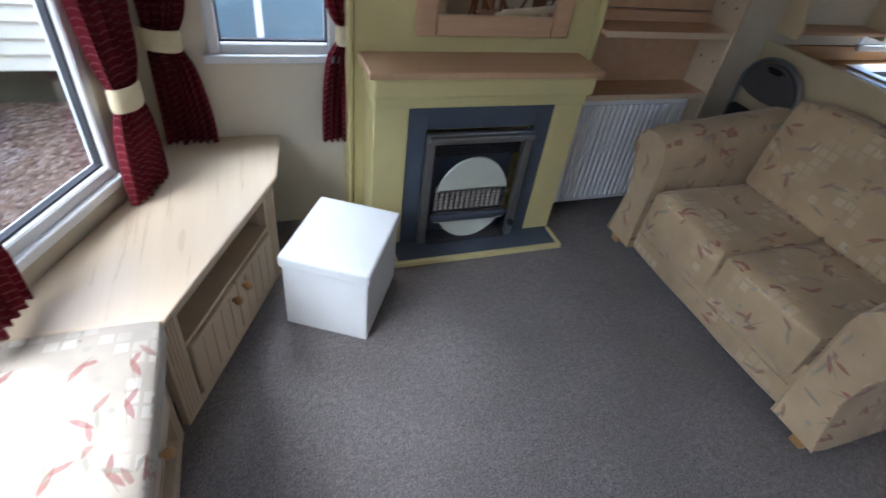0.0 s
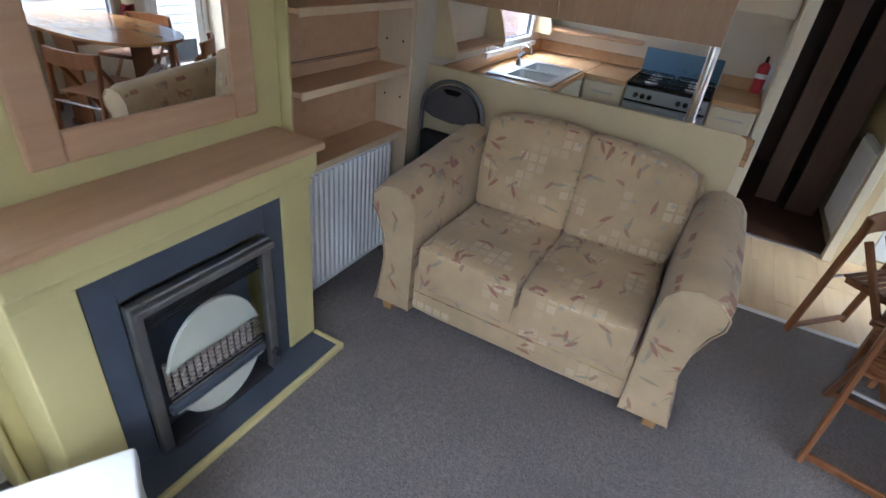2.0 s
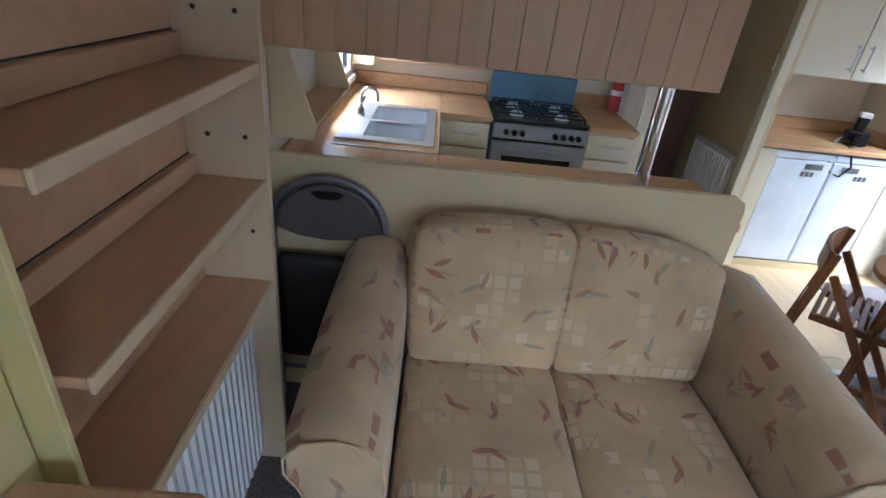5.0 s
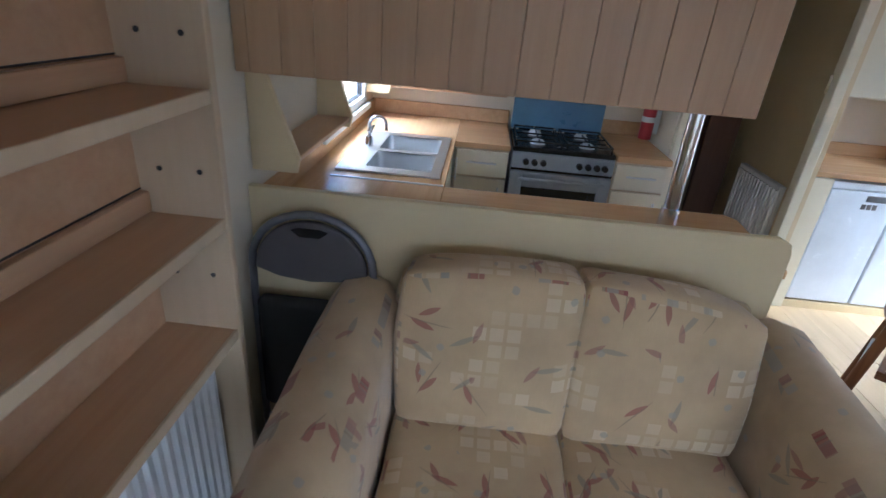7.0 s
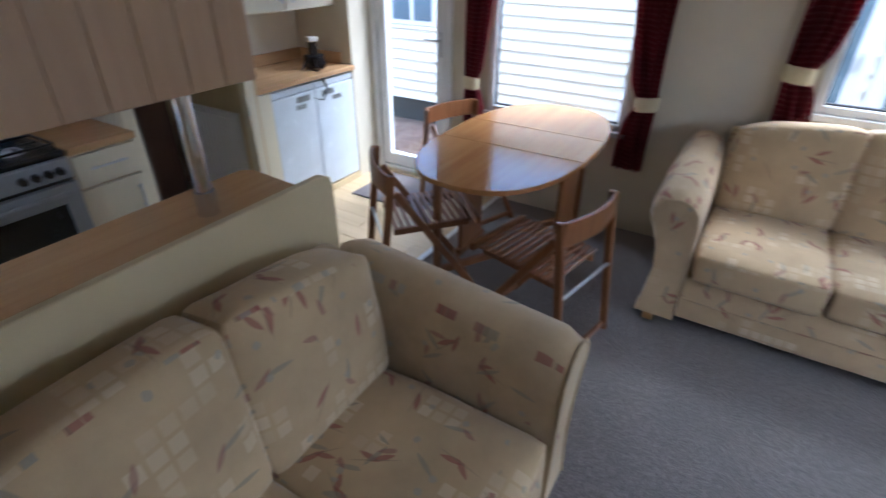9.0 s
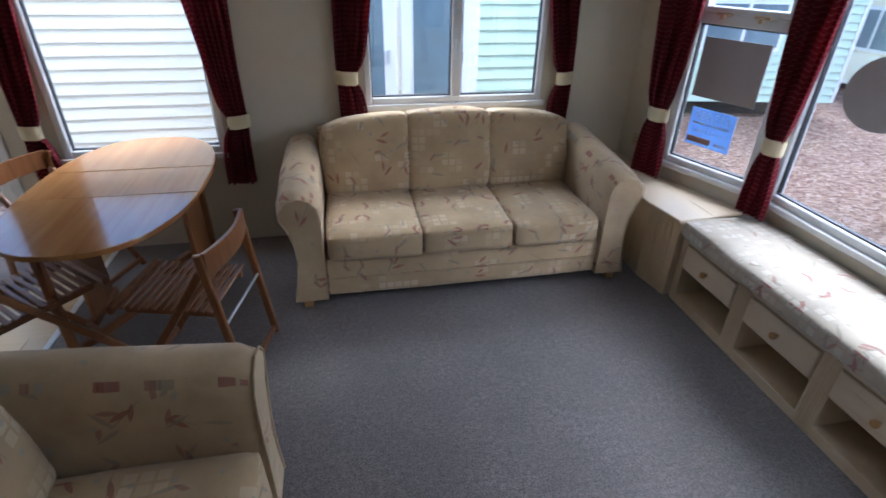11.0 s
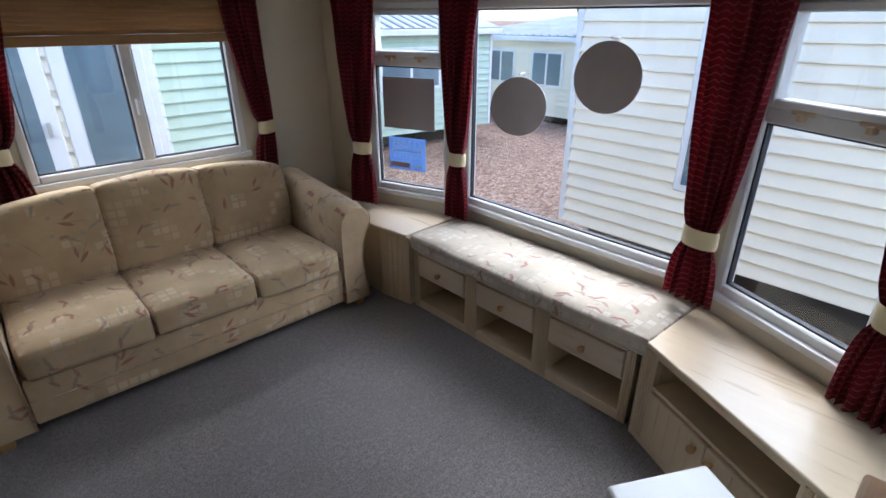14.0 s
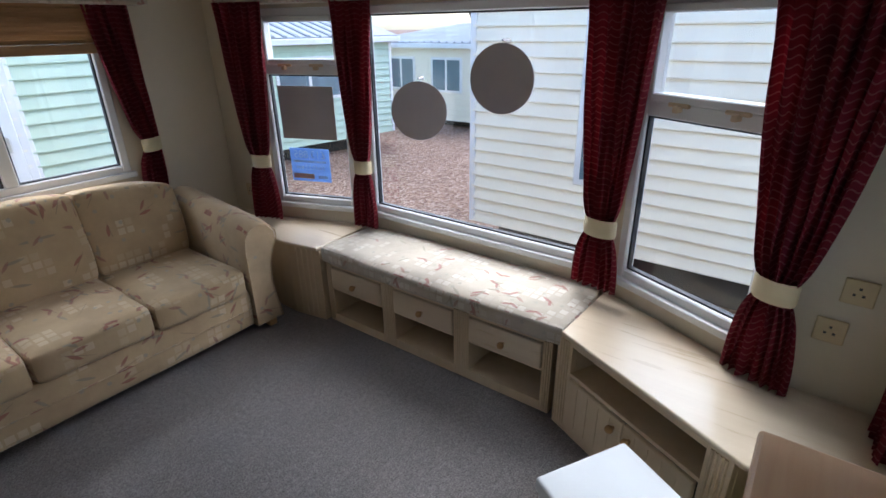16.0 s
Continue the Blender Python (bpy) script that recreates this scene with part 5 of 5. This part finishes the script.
def hung_disc(y, z, r, turn, label):
    dsc = thing("hanging_disc", pose(-1.42, y, z, 0, 0, turn), label, "window hanging", "round cards in the bay window")
    pts = [(r * math.cos(k * math.tau / 40), r * math.sin(k * math.tau / 40)) for k in range(40)]
    part("disc", prism(pts, "y", -0.002, 0.004, 0.001, 1), DISC, dsc)
    part("sucker", rod((0, 0.0, r + 0.012), (0, 0.085, r + 0.008), 0.004, 0.010, 12), DISC, dsc)


hung_disc(1.13, 1.435, 0.155, 100, "round grey card disc hung in the bay window")
hung_disc(0.64, 1.255, 0.15, 114, "round grey card disc hung in the bay window")


def flat_text(name, words, m, size, material, parent):
    """Lettering as a thin mesh."""
    cu = bpy.data.curves.new(name, "FONT")
    cu.body, cu.size, cu.extrude, cu.align_x, cu.align_y = words, size, 0.0004, "CENTER", "CENTER"
    tmp = bpy.data.objects.new("tmp", cu)
    scene.collection.objects.link(tmp)
    me = bpy.data.meshes.new_from_object(tmp.evaluated_get(bpy.context.evaluated_depsgraph_get()))
    bpy.data.objects.remove(tmp)
    me.materials.clear()
    me.materials.append(material)
    ob = new(name, me)
    ob.matrix_basis = m
    ob.parent = parent
    return ob


# cards in the narrow bay window: local frame of that wall, print turned to the outside
gc = thing("window_card", m3, "grey rectangular card stuck to the bay window", "card", "cards in the bay window")
part("card", box(0.18, 0.56, -0.014, -0.010, 1.02, 1.34, 0.001), DISC, gc)
pc = thing("price_card", m3, "blue price card facing out of the bay window", "card", "cards in the bay window")
part("card", box(0.25, 0.53, -0.0145, -0.0125, 0.745, 0.96), LABEL_BLUE, pc)
flip = lambda x, z: Matrix.Translation((x, -0.012, z)) @ Matrix.Rotation(radians(90), 4, "X")
flat_text("price", "\u00a313,885", flip(0.39, 0.918), 0.07, LABEL_PALE, pc)
flat_text("size_line", "33x12.2 2 bed", flip(0.39, 0.835), 0.036, LABEL_PALE, pc)
part("print_bar", box(0.275, 0.51, -0.0124, -0.0116, 0.868, 0.882), LABEL_PALE, pc)
part("print_bar", box(0.37, 0.52, -0.0124, -0.0116, 0.762, 0.795), LABEL_ORANGE, pc)
part("print_bar", box(0.27, 0.34, -0.0124, -0.0116, 0.765, 0.785), LABEL_PALE, pc)

# ---- outside ----
GZ = -0.62
gm = bmesh.new()
bmesh.ops.create_grid(gm, x_segments=60, y_segments=60, size=400)
for v in gm.verts:
    v.co.z = GZ
tagged(part("ground", gm, GRAVEL), "reddish-brown wood-chip ground around the caravans", "ground", kind="structure")


def caravan(m, length, width, siding, label, windows=(), doors=(), low=-0.22, high=2.2, roof=0.5, ends=()):
    """A static caravan; its near long wall is the plane y = 0 from x = 0 to length, its body behind at +y."""
    c = thing("caravan", m, label, "caravan", "neighbouring caravans")
    part("body", box(0.02, length - 0.02, 0.03, width - 0.02, low + 0.01, high), siding, c)
    n = int((high - low) / 0.125)
    pf = [(0.0, 0.0), (-0.032, 0.0), (-0.034, 0.010), (-0.006, 0.116), (0.0, 0.125), (0.02, 0.125), (0.02, 0.0)]
    sb = prism(pf, "x", 0, length)
    first = part("siding_board", sb, siding, c, turn=pose(0, 0.012, low))
    eb = prism([(y, z) for y, z in pf], "x", 0, width)
    end = part("siding_board", eb, siding, c, turn=Matrix.Translation((0.012, width, low)) @ Matrix.Rotation(radians(-90), 4, "Z"))
    for k in range(1, n):
        for src, base in ((first, pose(0, 0.012, low + k * 0.125)), (end, Matrix.Translation((0.012, width, low + k * 0.125)) @ Matrix.Rotation(radians(-90), 4, "Z"))):
            o = new("siding_board", src.data)
            o.matrix_basis = base
            o.parent = c
    for x in (0.0, length):
        part("corner_post", box(x - 0.03, x + 0.03, -0.02, 0.05, low, high, 0.004), UPVC, c)
    # near-black block in the gap beneath the body, its shade put into the colour
    part("underfloor", box(0.15, length - 0.15, 0.3, width - 0.1, GZ, low), NEAR_BLACK, c)
    rise = prism([(-0.12, high), (width / 2, high + roof), (width + 0.12, high), (width + 0.12, high - 0.08), (-0.12, high - 0.08)], "x", -0.12, length + 0.12)
    rf = part("roof", rise, ROOF, c)
    slope = math.hypot(width / 2 + 0.12, roof)
    ang = math.atan2(roof, width / 2 + 0.12)
    rows = bmesh.new()
    for k in range(int(slope / 0.3)):
        d0 = k * 0.3
        box(-0.12, length + 0.12, d0, d0 + 0.31, 0.0, 0.02, 0, 1, rows)
    nx = int(length / 0.22)
    for k in range(nx):
        x = -0.1 + k * 0.22
        rod((x, 0, 0.02), (x, slope, 0.02), 0.035, seg=6, bm=rows)
    rows.transform(Matrix.Translation((0, -0.12, high + 0.004)) @ Matrix.Rotation(ang, 4, "X"))
    tagged(part("roof_tiles", rows, ROOF, rf), kind="stuff")
    part("gutter", box(-0.14, length + 0.14, -0.2, -0.12, high - 0.1, high + 0.0, 0.01), UPVC, c)
    for x0, x1, z0, z1 in windows:
        w = part("window", box(x0, x1, -0.03, 0.03, z0, z1, 0.008), UPVC, c)
        for a, b_ in ((x0 + 0.06, (x0 + x1) / 2 - 0.03), ((x0 + x1) / 2 + 0.03, x1 - 0.06)):
            part("pane", box(a, b_, -0.036, -0.028, z0 + 0.06, z1 - 0.06), FARGLASS, w)
    for x0, x1, z0, z1 in doors:
        w = part("door", box(x0, x1, -0.04, 0.03, z0, z1, 0.008), UPVC, c)
        part("pane", box(x0 + 0.12, x1 - 0.12, -0.046, -0.038, z0 + 0.16, z1 - 0.12), FARGLASS, w)
        part("handle", box(x1 - 0.09, x1 - 0.06, -0.07, -0.04, z0 + 0.9, z0 + 1.02, 0.005), STEEL, w)
    return c


# the white caravan close beside the bay
caravan(pose(-3.56, -0.42, 0, 0, 0, 90), 9.0, 3.0, SIDING, "white clad static caravan standing close to the bay", windows=((1.08, 1.66, 0.35, 1.95),))
# rows beyond
caravan(pose(-9.6, -7.6, 0, 0, 0, 90), 3.6, 9.0, SIDING, "white static caravan with a tiled roof and end windows", low=-0.45, high=1.3, roof=0.4, windows=((0.6, 1.5, 0.2, 1.0), (2.0, 2.9, 0.2, 1.0)))
caravan(pose(-11.5, -3.7, 0, 0, 0, 90), 9.0, 3.4, SIDING, "white static caravan farther along the row", low=-0.45, high=1.3, roof=0.4, windows=((0.7, 1.2, 0.2, 1.0), (2.3, 2.9, 0.0, 1.05)))
caravan(pose(-4.0, -5.6, 0, 0, 0, 170), 3.5, 3.2, SIDING_G, "pale green static caravan beyond the gravel", low=-0.35, high=1.5, roof=0.4, windows=((1.0, 2.3, 0.45, 1.2),))
# caravans across the path from the entrance door
caravan(pose(5.6, -3.6, 0, 0, 0, 180), 3.7, 3.2, SIDING, "white static caravan across from the entrance door", windows=((0.5, 1.2, 0.7, 1.8),))
caravan(pose(1.15, -3.0, 0, 0, 0, 172), 1.75, 3.2, SIDING, "white static caravan with glazed patio doors", doors=((0.02, 0.52, -0.1, 2.0), (0.54, 1.02, -0.1, 2.0), (1.06, 1.72, -0.1, 2.0)))
caravan(pose(-0.75, -3.3, 0, 0, 0, 180), 2.6, 3.2, SIDING_G, "pale green static caravan seen past the sofa window")
st = thing("entrance_steps", pose(1.55, -3.1, GZ), "timber steps with a white handrail", "steps")
for k in range(3):
    part("tread", box(-0.35, 0.35, -0.1 - k * 0.25, 0.15 - k * 0.25, 0.14 + k * 0.18, 0.18 + k * 0.18, 0.006), PALE, st)
    part("riser", box(-0.35, 0.35, -0.08 - k * 0.25, -0.05 - k * 0.25, k * 0.18, 0.14 + k * 0.18), NEAR_BLACK, st)
for x in (-0.37, 0.37):
    for y, z in ((0.1, 0.0), (-0.55, 0.36)):
        part("rail_post", rod((x, y, 0.0), (x, y, z + 0.95), 0.02), UPVC, st)
    part("handrail", rod((x, 0.14, 0.92), (x, -0.6, 1.33), 0.02), UPVC, st)

# the white caravan on the fireplace side
caravan(pose(-3.2, 5.4, 0), 7.5, 3.2, SIDING, "white static caravan beside the fireplace wall", windows=((1.95, 3.15, -0.1, 1.9), (5.6, 6.5, 0.9, 1.8)))

# bare tree behind the roofs
tree = thing("tree", pose(-19, -10.5, GZ), "bare winter tree behind the caravan roofs", "tree")
rng = random.Random(4)
tk = bmesh.new()
part("trunk", rod((0, 0, 0), (0, 0, 2.6), 0.22, 0.15, 10), BARK, tree)


def branch(b, p, d, n, r, level):
    q = p + d * n
    rod(p, q, r, r * 0.6, 5, b)
    if level:
        for _ in range(3):
            e = (d + 0.75 * Vector((rng.uniform(-1, 1), rng.uniform(-1, 1), rng.uniform(-0.3, 0.9)))).normalized()
            branch(b, q - d * n * rng.uniform(0, 0.4), e, n * rng.uniform(0.6, 0.85), r * 0.55, level - 1)


for k in range(4):
    a = k * 1.6
    branch(tk, Vector((0, 0, 2.4)), Vector((0.6 * math.cos(a), 0.6 * math.sin(a), 1)).normalized(), 1.3, 0.09, 4)
part("crown", tk, BARK, tree)

# ---- laminate planks of the kitchen floor ----
rng = random.Random(2)
for j in range(28):
    y = S + 0.002 + j * 0.128
    x = 1.88 - rng.uniform(0, 0.5)
    while x < 3.8:
        x0, x1 = max(x, 1.89), min(x + 0.62, 3.82)
        if x1 - x0 > 0.05 and y < NK - 0.1:
            part("plank", box(x0 + 0.0008, x1 - 0.0008, y, min(y + 0.1265, NK - 0.002), -0.006, 0.0 if x0 > carpet_edge else -0.0015), LAMINATE, kitchen_floor)
        x += 0.62
